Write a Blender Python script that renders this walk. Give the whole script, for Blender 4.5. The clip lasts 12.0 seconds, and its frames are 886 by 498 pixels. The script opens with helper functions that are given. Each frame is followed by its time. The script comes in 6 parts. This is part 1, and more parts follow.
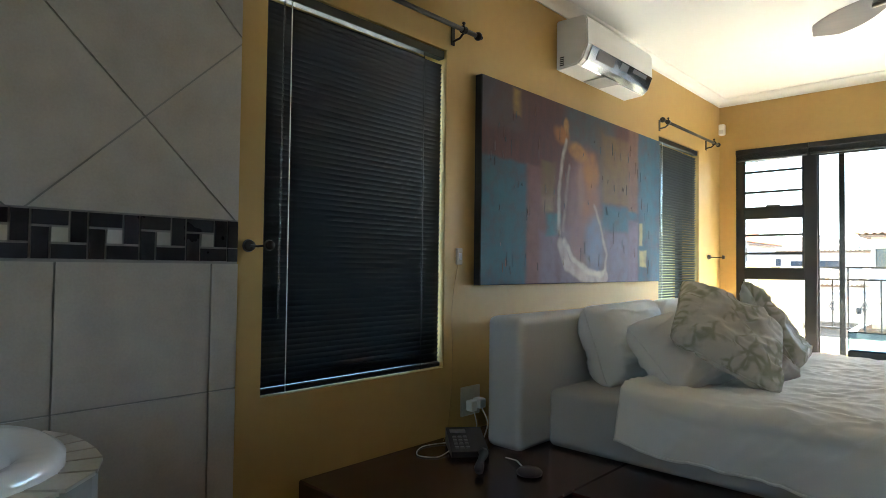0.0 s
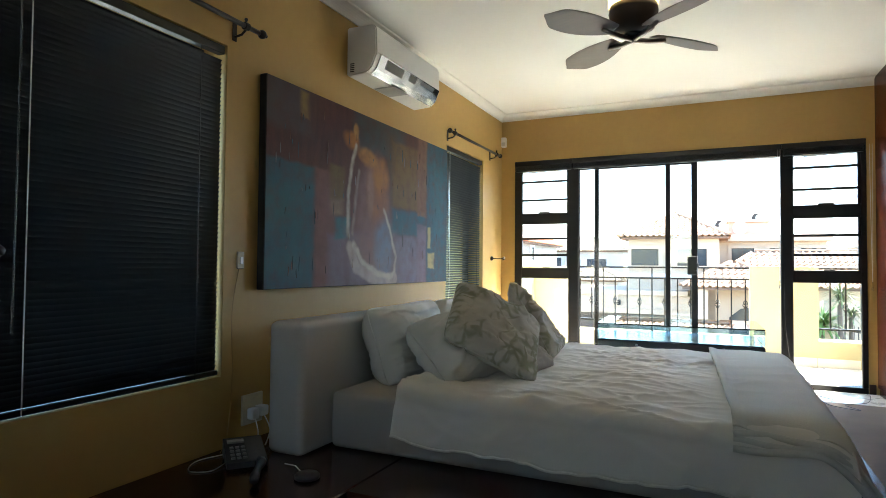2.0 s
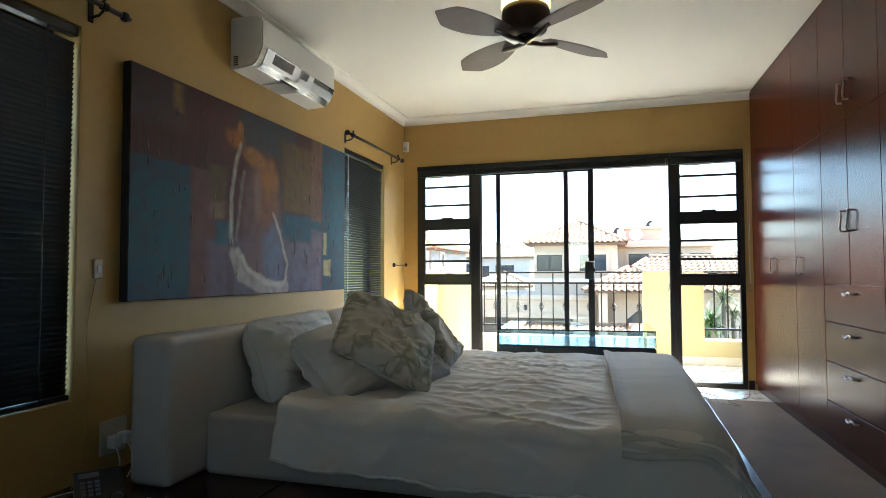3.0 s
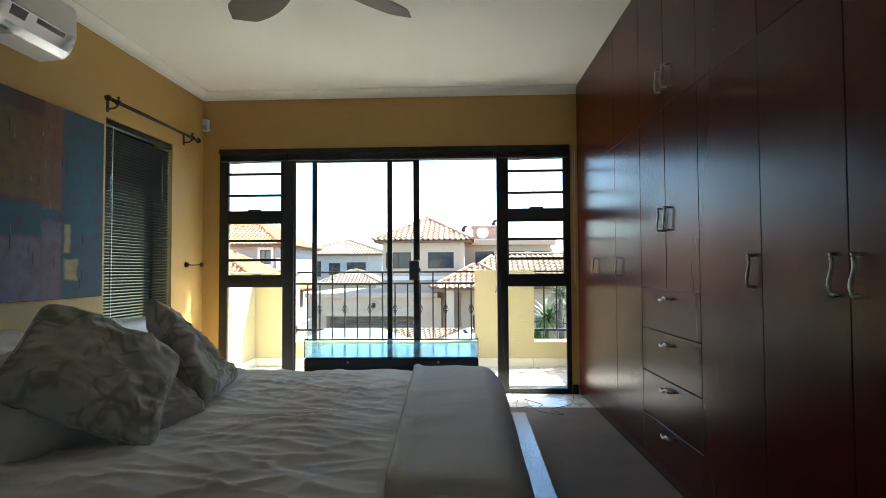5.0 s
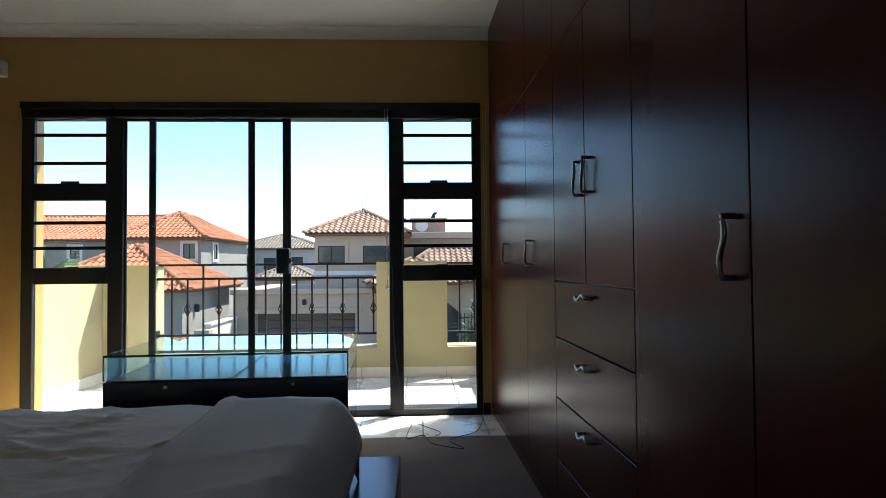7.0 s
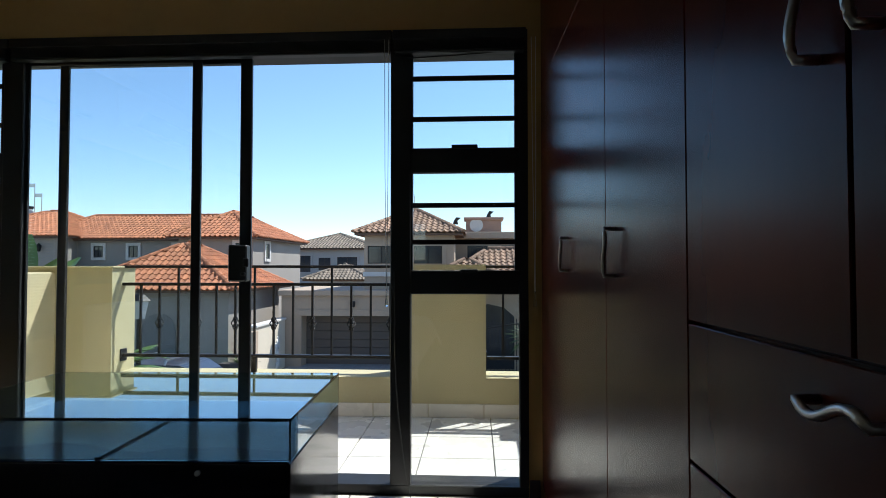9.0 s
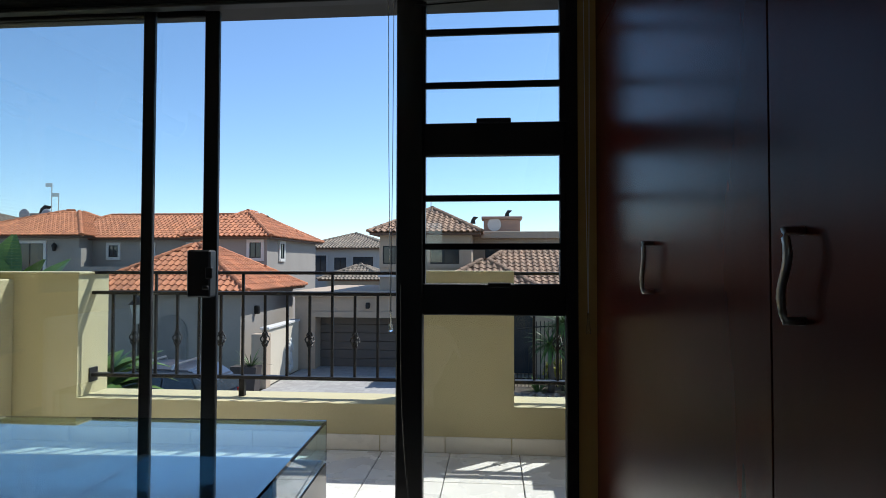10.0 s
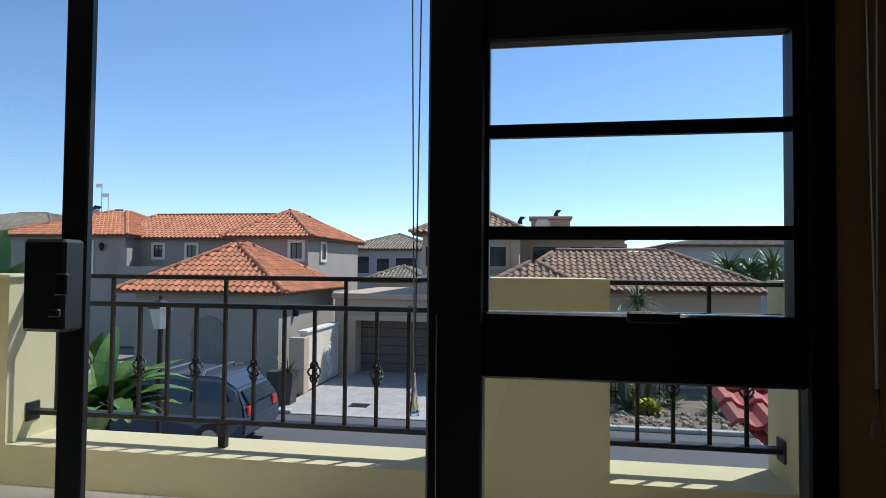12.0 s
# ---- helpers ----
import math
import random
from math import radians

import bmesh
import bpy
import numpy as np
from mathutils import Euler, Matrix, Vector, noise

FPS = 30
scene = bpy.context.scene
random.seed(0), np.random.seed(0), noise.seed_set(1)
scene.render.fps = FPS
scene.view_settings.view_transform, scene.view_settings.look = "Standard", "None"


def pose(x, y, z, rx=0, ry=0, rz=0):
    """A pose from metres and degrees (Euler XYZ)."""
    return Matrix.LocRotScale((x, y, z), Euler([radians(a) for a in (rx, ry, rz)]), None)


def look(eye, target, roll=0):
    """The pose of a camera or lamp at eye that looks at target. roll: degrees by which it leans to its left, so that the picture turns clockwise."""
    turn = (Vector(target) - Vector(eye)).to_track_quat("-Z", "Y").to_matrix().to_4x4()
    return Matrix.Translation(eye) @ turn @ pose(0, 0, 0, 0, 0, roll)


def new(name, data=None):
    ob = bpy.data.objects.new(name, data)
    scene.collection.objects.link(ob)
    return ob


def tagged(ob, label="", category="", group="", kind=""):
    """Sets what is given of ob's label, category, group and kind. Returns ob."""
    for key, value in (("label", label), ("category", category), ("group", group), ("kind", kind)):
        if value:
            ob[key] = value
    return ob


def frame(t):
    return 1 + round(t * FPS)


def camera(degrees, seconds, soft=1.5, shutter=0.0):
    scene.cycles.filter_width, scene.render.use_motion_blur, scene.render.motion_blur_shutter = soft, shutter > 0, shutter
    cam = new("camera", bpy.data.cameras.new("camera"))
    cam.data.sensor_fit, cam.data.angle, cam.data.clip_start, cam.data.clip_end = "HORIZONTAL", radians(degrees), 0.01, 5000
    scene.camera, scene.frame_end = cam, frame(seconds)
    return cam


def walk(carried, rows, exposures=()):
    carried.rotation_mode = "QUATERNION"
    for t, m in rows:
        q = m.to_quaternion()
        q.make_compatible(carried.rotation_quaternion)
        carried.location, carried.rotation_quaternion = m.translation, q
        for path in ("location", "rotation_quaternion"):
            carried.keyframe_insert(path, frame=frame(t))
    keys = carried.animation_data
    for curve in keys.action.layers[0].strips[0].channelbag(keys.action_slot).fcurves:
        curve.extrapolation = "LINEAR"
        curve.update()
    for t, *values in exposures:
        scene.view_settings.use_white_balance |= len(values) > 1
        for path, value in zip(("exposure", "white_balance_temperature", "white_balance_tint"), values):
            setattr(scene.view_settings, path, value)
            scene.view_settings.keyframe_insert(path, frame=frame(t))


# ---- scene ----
cam = camera(73.4, 12.0, soft=0.9)
PATH = [
    (0, (0.572, 1.176, 1.001), (-0.798, 2.633, 1.059), 0.7),
    (0.5, (0.604, 1.189, 1.005), (-0.639, 2.755, 1.062), 0.6),
    (1, (0.629, 1.19, 1.007), (-0.488, 2.848, 1.065), 0.5),
    (1.5, (0.656, 1.201, 1.02), (-0.329, 2.941, 1.079), 0.5),
    (2, (0.698, 1.209, 1.031), (-0.148, 3.02, 1.089), 0.5),
    (2.5, (0.732, 1.247, 1.048), (0.022, 3.116, 1.11), 0.3),
    (2.7, (0.73, 1.296, 1.025), (0.081, 3.187, 1.101), 0.1),
    (4.5, (0.892, 1.861, 1.051), (0.65, 3.845, 1.12), -0.2),
    (5, (0.956, 2.06, 1.059), (0.861, 4.057, 1.13), -0.3),
    (5.5, (1.053, 2.274, 1.051), (1.036, 4.273, 1.118), -0.4),
    (6, (1.147, 2.58, 1.008), (1.178, 4.579, 1.071), -0.4),
    (6.5, (1.255, 2.873, 1.018), (1.323, 4.871, 1.075), -0.4),
    (7, (1.376, 3.139, 1.023), (1.459, 5.136, 1.076), -0.5),
    (7.2, (1.409, 3.247, 1.013), (1.493, 5.244, 1.066), -0.5),
    (9, (1.576, 4.481, 1.045), (1.462, 6.477, 1.102), 0.0),
    (9.5, (1.541, 4.804, 1.067), (1.401, 6.798, 1.13), 0.2),
    (10, (1.52, 5.133, 1.089), (1.35, 7.125, 1.144), 0.1),
    (10.5, (1.492, 5.434, 1.081), (1.251, 7.419, 1.144), 0.3),
    (11, (1.42, 5.701, 1.098), (1.173, 7.685, 1.158), 0.4),
    (11.5, (1.393, 5.99, 1.089), (1.139, 7.973, 1.163), 0.5),
    (12, (1.361, 6.223, 1.098), (1.045, 8.196, 1.158), 0.5),
]
EXPOSURES = [(0, 4.28, 6500, 5), (1.2, 3.98, 6500, 5), (2.5, 3.5, 6500, 5), (4.5, 2.75, 6450, 5), (5.5, 2.2, 6350, 5), (7, 1.27, 6050, 6), (9, 0.45, 5950, 7), (12, 0.10, 5800, 8)]
walk(cam, [(t, look(eye, target, roll)) for t, eye, target, roll in PATH], EXPOSURES)

# ---- light and exposure ----
SUN_AZ, SUN_EL = 48.0, 52.6      # degrees to the right of +y, and above the horizon
world = bpy.data.worlds.new("sky")
scene.world = world
world.use_nodes = True
wn, wl = world.node_tree.nodes, world.node_tree.links
sky = wn.new("ShaderNodeTexSky")
sky.sky_type = "NISHITA"
sky.sun_disc = False
sky.sun_elevation, sky.sun_rotation = radians(SUN_EL), radians(SUN_AZ)
sky.air_density, sky.dust_density, sky.ozone_density = 1.0, 0.1, 4.0
wl.new(sky.outputs[0], wn["Background"].inputs[0])
wn["Background"].inputs[1].default_value = 0.15
sun_data = bpy.data.lights.new("sun", "SUN")
sun_data.energy, sun_data.angle, sun_data.color = 5.0, radians(0.53), (1.0, 0.95, 0.87)
sun = new("sun", sun_data)
az, el = radians(SUN_AZ), radians(SUN_EL)
sun.matrix_world = look((0, 0, 0), (-math.sin(az) * math.cos(el), -math.cos(az) * math.cos(el), -math.sin(el)))

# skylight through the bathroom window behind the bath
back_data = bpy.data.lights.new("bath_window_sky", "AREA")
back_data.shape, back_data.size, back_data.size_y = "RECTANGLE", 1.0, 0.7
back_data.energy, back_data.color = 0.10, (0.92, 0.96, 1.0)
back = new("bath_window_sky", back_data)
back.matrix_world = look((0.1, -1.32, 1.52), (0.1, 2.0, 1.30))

# ---- mesh helpers ----


def mesh_of(bm, name, smooth=False):
    me = bpy.data.meshes.new(name)
    bm.normal_update()
    bm.to_mesh(me)
    bm.free()
    if smooth:
        for p in me.polygons:
            p.use_smooth = True
    return me


def origin(ob):
    """Where a top-level thing stands (parts are modelled in world metres)."""
    return Matrix.Translation(ob.location)


def part(name, bm, material, parent=None, label="", smooth=False):
    me = bm if isinstance(bm, bpy.types.Mesh) else mesh_of(bm, name, smooth)
    if not me.materials:
        me.materials.append(material)
    ob = new(name, me)
    if parent is not None:
        ob.parent = parent
        top = parent
        while top.parent is not None:
            top = top.parent
        if parent is top:
            ob.matrix_parent_inverse = origin(top).inverted()
    if label:
        ob["label"] = label
    return ob


def thing(name, at, label, category, group="", kind=""):
    ob = new(name)
    ob.empty_display_size = 0.1
    ob.location = at
    return tagged(ob, label, category, group, kind)


def box(bm, x0, x1, y0, y1, z0, z1, bevel=0.0, seg=1):
    vs = [bm.verts.new((x, y, z)) for z in (z0, z1) for y in (y0, y1) for x in (x0, x1)]
    fs = [bm.faces.new([vs[i] for i in q]) for q in
          ((0, 2, 3, 1), (4, 5, 7, 6), (0, 1, 5, 4), (2, 6, 7, 3), (0, 4, 6, 2), (1, 3, 7, 5))]
    if bevel > 0:
        es = {e for f in fs for e in f.edges}
        bmesh.ops.bevel(bm, geom=list(es), offset=bevel, segments=seg, affect="EDGES", profile=0.5)
    return bm


def boxes(*specs, bevel=0.0, seg=1):
    bm = bmesh.new()
    for s in specs:
        box(bm, *s, bevel=bevel, seg=seg)
    return bm


def rod(bm, a, b, r, n=8, r2=None):
    a, b = Vector(a), Vector(b)
    q = (b - a).to_track_quat("Z", "Y").to_matrix()
    r2 = r if r2 is None else r2
    rings = []
    for p, rr in ((a, r), (b, r2)):
        rings.append([bm.verts.new(p + q @ Vector((rr * math.cos(2 * math.pi * i / n), rr * math.sin(2 * math.pi * i / n), 0))) for i in range(n)])
    for i in range(n):
        j = (i + 1) % n
        bm.faces.new((rings[0][i], rings[0][j], rings[1][j], rings[1][i]))
    bm.faces.new(rings[0][::-1])
    bm.faces.new(rings[1])
    return bm


def tube(bm, pts, r, n=6):
    """A bent round bar through pts."""
    pts = [Vector(p) for p in pts]
    rings = []
    up = Vector((0.13, 0.31, 0.94))
    for i, p in enumerate(pts):
        d = (pts[min(i + 1, len(pts) - 1)] - pts[max(i - 1, 0)]).normalized()
        s = d.cross(up)
        s = s.normalized() if s.length > 1e-4 else Vector((1, 0, 0))
        w = d.cross(s)
        rr = r[i] if isinstance(r, (list, tuple)) else r
        rings.append([bm.verts.new(p + rr * (math.cos(2 * math.pi * k / n) * s + math.sin(2 * math.pi * k / n) * w)) for k in range(n)])
    for a, b in zip(rings, rings[1:]):
        for k in range(n):
            m = (k + 1) % n
            bm.faces.new((a[k], a[m], b[m], b[k]))
    bm.faces.new(rings[0][::-1])
    bm.faces.new(rings[-1])
    bmesh.ops.recalc_face_normals(bm, faces=bm.faces)
    return bm


def spline(pts, n=7):
    """A smooth run of points through pts."""
    p = [Vector(q) for q in pts]
    p = [p[0]] + p + [p[-1]]
    out = []
    for i in range(1, len(p) - 2):
        for k in range(n):
            t = k / n
            a, b, c, d = p[i - 1], p[i], p[i + 1], p[i + 2]
            out.append(0.5 * (2 * b + (c - a) * t + (2 * a - 5 * b + 4 * c - d) * t * t + (3 * b - a - 3 * c + d) * t ** 3))
    return out + [p[-1]]


def lathe(bm, at, profile, n=24):
    """Turned round the upright axis through at: profile of (radius, height)."""
    at = Vector(at)
    rings = []
    for r, h in profile:
        if r < 1e-5:
            rings.append([bm.verts.new(at + Vector((0, 0, h)))])
        else:
            rings.append([bm.verts.new(at + Vector((r * math.cos(2 * math.pi * i / n), r * math.sin(2 * math.pi * i / n), h))) for i in range(n)])
    for a, b in zip(rings, rings[1:]):
        for i in range(n):
            j = (i + 1) % n
            if len(a) == 1 and len(b) > 1:
                bm.faces.new((a[0], b[i], b[j]))
            elif len(b) == 1 and len(a) > 1:
                bm.faces.new((a[i], a[j], b[0]))
            elif len(a) > 1:
                bm.faces.new((a[i], a[j], b[j], b[i]))
    bmesh.ops.recalc_face_normals(bm, faces=bm.faces)
    return bm


def sheet(bm, f, nu, nv):
    """A grid of f(u, v), u and v from 0 to 1."""
    g = [[bm.verts.new(f(i / nu, j / nv)) for i in range(nu + 1)] for j in range(nv + 1)]
    for j in range(nv):
        for i in range(nu):
            bm.faces.new((g[j][i], g[j][i + 1], g[j + 1][i + 1], g[j + 1][i]))
    return g


def prism(bm, poly, axis, a, b):
    """A flat outline pushed along an axis: poly in the two other axes, in order."""
    def at(p, w):
        return {"x": (w, p[0], p[1]), "y": (p[0], w, p[1]), "z": (p[0], p[1], w)}[axis]
    lo = [bm.verts.new(at(p, a)) for p in poly]
    hi = [bm.verts.new(at(p, b)) for p in poly]
    n = len(poly)
    bm.faces.new(lo[::-1])
    bm.faces.new(hi)
    for i in range(n):
        j = (i + 1) % n
        bm.faces.new((lo[i], lo[j], hi[j], hi[i]))
    bmesh.ops.recalc_face_normals(bm, faces=bm.faces)
    return bm


# ---- materials ----


def mat(name, col, rough=0.5, metal=0.0, col2=None, var=0.25, scale=5.0, fine=60.0, bump=0.15, bump_scale=90.0,
        depth=0.002, stretch=(1, 1, 1), rnd=0.0, rough_var=0.1, coat=0.0, island=False, spec=0.5):
    """A surface with a broad and a fine mottling of its colour, of its gloss, and a fine relief."""
    m = bpy.data.materials.new(name)
    m.use_nodes = True
    n, l = m.node_tree.nodes, m.node_tree.links
    p = n["Principled BSDF"]
    tc = n.new("ShaderNodeTexCoord")
    mp = n.new("ShaderNodeMapping")
    mp.inputs["Scale"].default_value = stretch
    l.new(tc.outputs["Object"], mp.inputs[0])

    def noisy(s, d=4.0):
        t = n.new("ShaderNodeTexNoise")
        t.inputs["Scale"].default_value, t.inputs["Detail"].default_value = s, d
        l.new(mp.outputs[0], t.inputs["Vector"])
        return t.outputs["Fac"]
    broad, tiny = noisy(scale), noisy(fine, 3.0)
    add = n.new("ShaderNodeMath")
    add.operation = "MULTIPLY_ADD"
    l.new(tiny, add.inputs[0])
    add.inputs[1].default_value = 0.5
    l.new(broad, add.inputs[2])
    ramp = n.new("ShaderNodeMapRange")
    ramp.inputs["From Min"].default_value, ramp.inputs["From Max"].default_value = 0.45, 1.05
    l.new(add.outputs[0], ramp.inputs["Value"])
    mix = n.new("ShaderNodeMix")
    mix.data_type = "RGBA"
    l.new(ramp.outputs[0], mix.inputs["Factor"])
    c2 = col2 or tuple(c * (1 - var) for c in col)
    mix.inputs["A"].default_value, mix.inputs["B"].default_value = (*c2, 1), (*col, 1)
    out = mix.outputs["Result"]
    if rnd:
        hs = n.new("ShaderNodeHueSaturation")
        if island:
            src = n.new("ShaderNodeNewGeometry").outputs["Random Per Island"]
        else:
            src = n.new("ShaderNodeObjectInfo").outputs["Random"]
        rr = n.new("ShaderNodeMapRange")
        rr.inputs["To Min"].default_value, rr.inputs["To Max"].default_value = 1 - rnd, 1 + rnd
        l.new(src, rr.inputs["Value"])
        l.new(rr.outputs[0], hs.inputs["Value"])
        l.new(out, hs.inputs["Color"])
        out = hs.outputs[0]
    l.new(out, p.inputs["Base Color"])
    rm = n.new("ShaderNodeMapRange")
    rm.inputs["To Min"].default_value, rm.inputs["To Max"].default_value = max(0.0, rough - rough_var), min(1.0, rough + rough_var)
    l.new(broad, rm.inputs["Value"])
    l.new(rm.outputs[0], p.inputs["Roughness"])
    p.inputs["Metallic"].default_value = metal
    p.inputs["Coat Weight"].default_value = coat
    p.inputs["Specular IOR Level"].default_value = spec
    if bump:
        b = n.new("ShaderNodeBump")
        b.inputs["Strength"].default_value, b.inputs["Distance"].default_value = bump, depth
        l.new(noisy(bump_scale, 5.0), b.inputs["Height"])
        l.new(b.outputs[0], p.inputs["Normal"])
    return m


def glass(name, tint=(0.95, 0.98, 0.97), rough=0.0):
    m = bpy.data.materials.new(name)
    m.use_nodes = True
    p = m.node_tree.nodes["Principled BSDF"]
    p.inputs["Base Color"].default_value = (*tint, 1)
    p.inputs["Roughness"].default_value = rough
    p.inputs["Transmission Weight"].default_value = 1.0
    p.inputs["IOR"].default_value = 1.45
    return m


def lit(name, col, strength):
    m = bpy.data.materials.new(name)
    m.use_nodes = True
    p = m.node_tree.nodes["Principled BSDF"]
    p.inputs["Base Color"].default_value = (*col, 1)
    p.inputs["Emission Color"].default_value = (*col, 1)
    p.inputs["Emission Strength"].default_value = strength
    return m


OCHRE = mat("ochre_paint", (0.50, 0.325, 0.10), 0.55, col2=(0.45, 0.28, 0.084), scale=1.2, fine=25, bump=0.12, bump_scale=140)
WHITE = mat("white_paint", (0.86, 0.85, 0.80), 0.7, var=0.05, scale=1.0, bump=0.06, bump_scale=150)
CARPET = mat("carpet", (0.30, 0.225, 0.16), 0.95, var=0.35, scale=3, fine=160, bump=0.9, bump_scale=260, depth=0.006)
TILE = mat("floor_tile", (0.80, 0.76, 0.69), 0.28, var=0.10, scale=4, fine=40, bump=0.04, rnd=0.05)
GROUT = mat("grout", (0.33, 0.32, 0.30), 0.9, var=0.2)
WTILE = mat("wall_tile", (0.50, 0.46, 0.40), 0.35, col2=(0.40, 0.36, 0.31), scale=9, fine=120, bump=0.15, bump_scale=60, rnd=0.04)
MOS_D = mat("dark_mosaic", (0.035, 0.035, 0.04), 0.3, var=0.4, rnd=0.25)
MOS_L = mat("pale_mosaic", (0.50, 0.48, 0.43), 0.35, var=0.15, rnd=0.05)
MAHOG = mat("mahogany_veneer", (0.074, 0.0118, 0.0052), 0.25, col2=(0.055, 0.009, 0.0042), scale=1.2, fine=9, stretch=(3, 3, 0.7), bump=0.0, rough_var=0.0, spec=0.11)
DARKWOOD = mat("dark_stained_wood", (0.05, 0.02, 0.014), 0.22, var=0.4, scale=3, fine=30, stretch=(1, 8, 8), bump=0.05, bump_scale=20, rough_var=0.05)
ALU = mat("black_aluminium", (0.007, 0.007, 0.008), 0.5, metal=0.0, var=0.3, scale=8, bump=0.03)
IRON = mat("dark_iron", (0.02, 0.017, 0.015), 0.5, metal=0.3, var=0.4, scale=14, bump=0.2)
RODMAT = mat("bronze_rod", (0.035, 0.028, 0.024), 0.4, metal=0.6, var=0.3)
STEEL = mat("brushed_steel", (0.55, 0.52, 0.48), 0.32, metal=1.0, var=0.15, fine=80)
SLAT = mat("blind_slat", (0.012, 0.0155, 0.0175), 0.42, var=0.2, scale=6, rnd=0.12, bump=0.02)
LINEN = mat("white_linen", (0.82, 0.785, 0.715), 0.9, var=0.08, scale=5, fine=220, bump=0.25, bump_scale=350, depth=0.001)
HEADB = mat("white_leatherette", (0.60, 0.57, 0.53), 0.5, var=0.10, scale=2.5, fine=120, bump=0.12, bump_scale=180)
BASEF = mat("pale_bed_cover", (0.48, 0.44, 0.39), 0.9, var=0.12, scale=4, fine=180, bump=0.3, bump_scale=300, depth=0.001)
THROW = mat("white_fleece", (0.70, 0.685, 0.62), 0.95, var=0.10, scale=7, fine=150, bump=0.6, bump_scale=200, depth=0.004)
PLASTIC = mat("white_plastic", (0.75, 0.75, 0.73), 0.35, var=0.05, bump=0.0)
BLACKP = mat("black_plastic", (0.015, 0.015, 0.016), 0.4, var=0.3, bump=0.05)
GLASS = glass("window_glass")
TABLEGLASS = glass("table_glass", (0.78, 0.92, 0.93))
CREAM = mat("cream_plaster", (0.54, 0.475, 0.28), 0.85, var=0.10, scale=1.5, fine=60, bump=0.4, bump_scale=120, depth=0.003)
BLADE = mat("fan_blade", (0.23, 0.18, 0.155), 0.5, var=0.2, scale=8, stretch=(1, 6, 1), bump=0.03)

XW, YD, XR, ZC = -1.42, 7.21, 1.93, 2.645   # bed wall, balcony-door wall, wardrobe fronts, ceiling
YB, XB = -1.2, 2.55                         # wall behind, wall behind the wardrobes

# ---- structure ----


def struct(name, bm, m, label, cat):
    return tagged(part(name, bm, m, None), label, cat, kind="structure")


floor = struct("floor", boxes((XW - 0.2, XB, YB, 6.70, -0.12, 0.0)), CARPET, "brown patterned fitted carpet across the bedroom floor", "floor")
sub = struct("floor_threshold", boxes((XW - 0.2, XB, 6.70, 7.32, -0.12, -0.012)), GROUT, "grouted strip of floor by the balcony door", "floor")
W1 = (2.322, 3.305, 0.507, 2.07)     # y0, y1, z0, z1 of the two side windows
W2 = (5.80, 6.665, 0.53, 2.075)
xo, xi = XW - 0.24, XW
bm = boxes((xo, xi, YB, W1[0], 0, ZC), (xo, xi, W1[1], W2[0], 0, ZC), (xo, xi, W2[1], 7.45, 0, ZC),
           (xo, xi, W1[0], W1[1], 0, W1[2]), (xo, xi, W1[0], W1[1], W1[3], ZC),
           (xo, xi, W2[0], W2[1], 0, W2[2]), (xo, xi, W2[0], W2[1], W2[3], ZC))
struct("wall_west", bm, OCHRE, "ochre painted plaster wall behind the bed", "wall")
DX0, DX1, DZ = -1.27, 1.81, 2.14
bm = boxes((xi, DX0, YD, 7.45, 0, ZC), (DX1, 1.86, YD, YD + 0.042, 0, ZC), (1.86, XB + 0.2, YD, 7.45, 0, ZC), (DX1, 1.86, YD + 0.042, 7.45, DZ, ZC), (DX0, DX1, YD, 7.45, DZ, ZC))
struct("wall_north", bm, OCHRE, "ochre painted plaster wall round the wide balcony door", "wall")
struct("wall_east", boxes((XB, XB + 0.2, YB, YD, 0, ZC)), OCHRE, "ochre plaster wall behind the built-in wardrobes", "wall")
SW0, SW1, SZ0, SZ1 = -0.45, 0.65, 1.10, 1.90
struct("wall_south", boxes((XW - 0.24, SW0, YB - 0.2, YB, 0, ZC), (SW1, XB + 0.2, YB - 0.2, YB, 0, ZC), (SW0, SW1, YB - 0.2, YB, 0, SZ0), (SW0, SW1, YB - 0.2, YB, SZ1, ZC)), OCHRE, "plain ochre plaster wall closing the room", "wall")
struct("ceiling", boxes((XW - 0.24, XB + 0.2, YB - 0.2, 7.45, ZC, ZC + 0.15)), WHITE, "smooth white painted ceiling", "ceiling")
bm = bmesh.new()
cove = [(0, 0), (0.075, 0), (0.070, -0.010)] + [(0.070 - 0.060 * math.sin(a), -0.010 - 0.050 * (1 - math.cos(a))) for a in [math.pi / 2 * k / 6 for k in range(1, 7)]] + [(0.010, -0.068), (0, -0.068)]
prism(bm, [(xi + x, ZC + z) for x, z in cove], "y", YB, YD)
struct("cornice_west", bm, WHITE, "white coved plaster cornice over the bed wall", "cornice")
bm = prism(bmesh.new(), [(YD - x, ZC + z) for x, z in cove], "x", xi, XR)
struct("cornice_north", bm, WHITE, "white coved plaster cornice over the balcony door", "cornice")

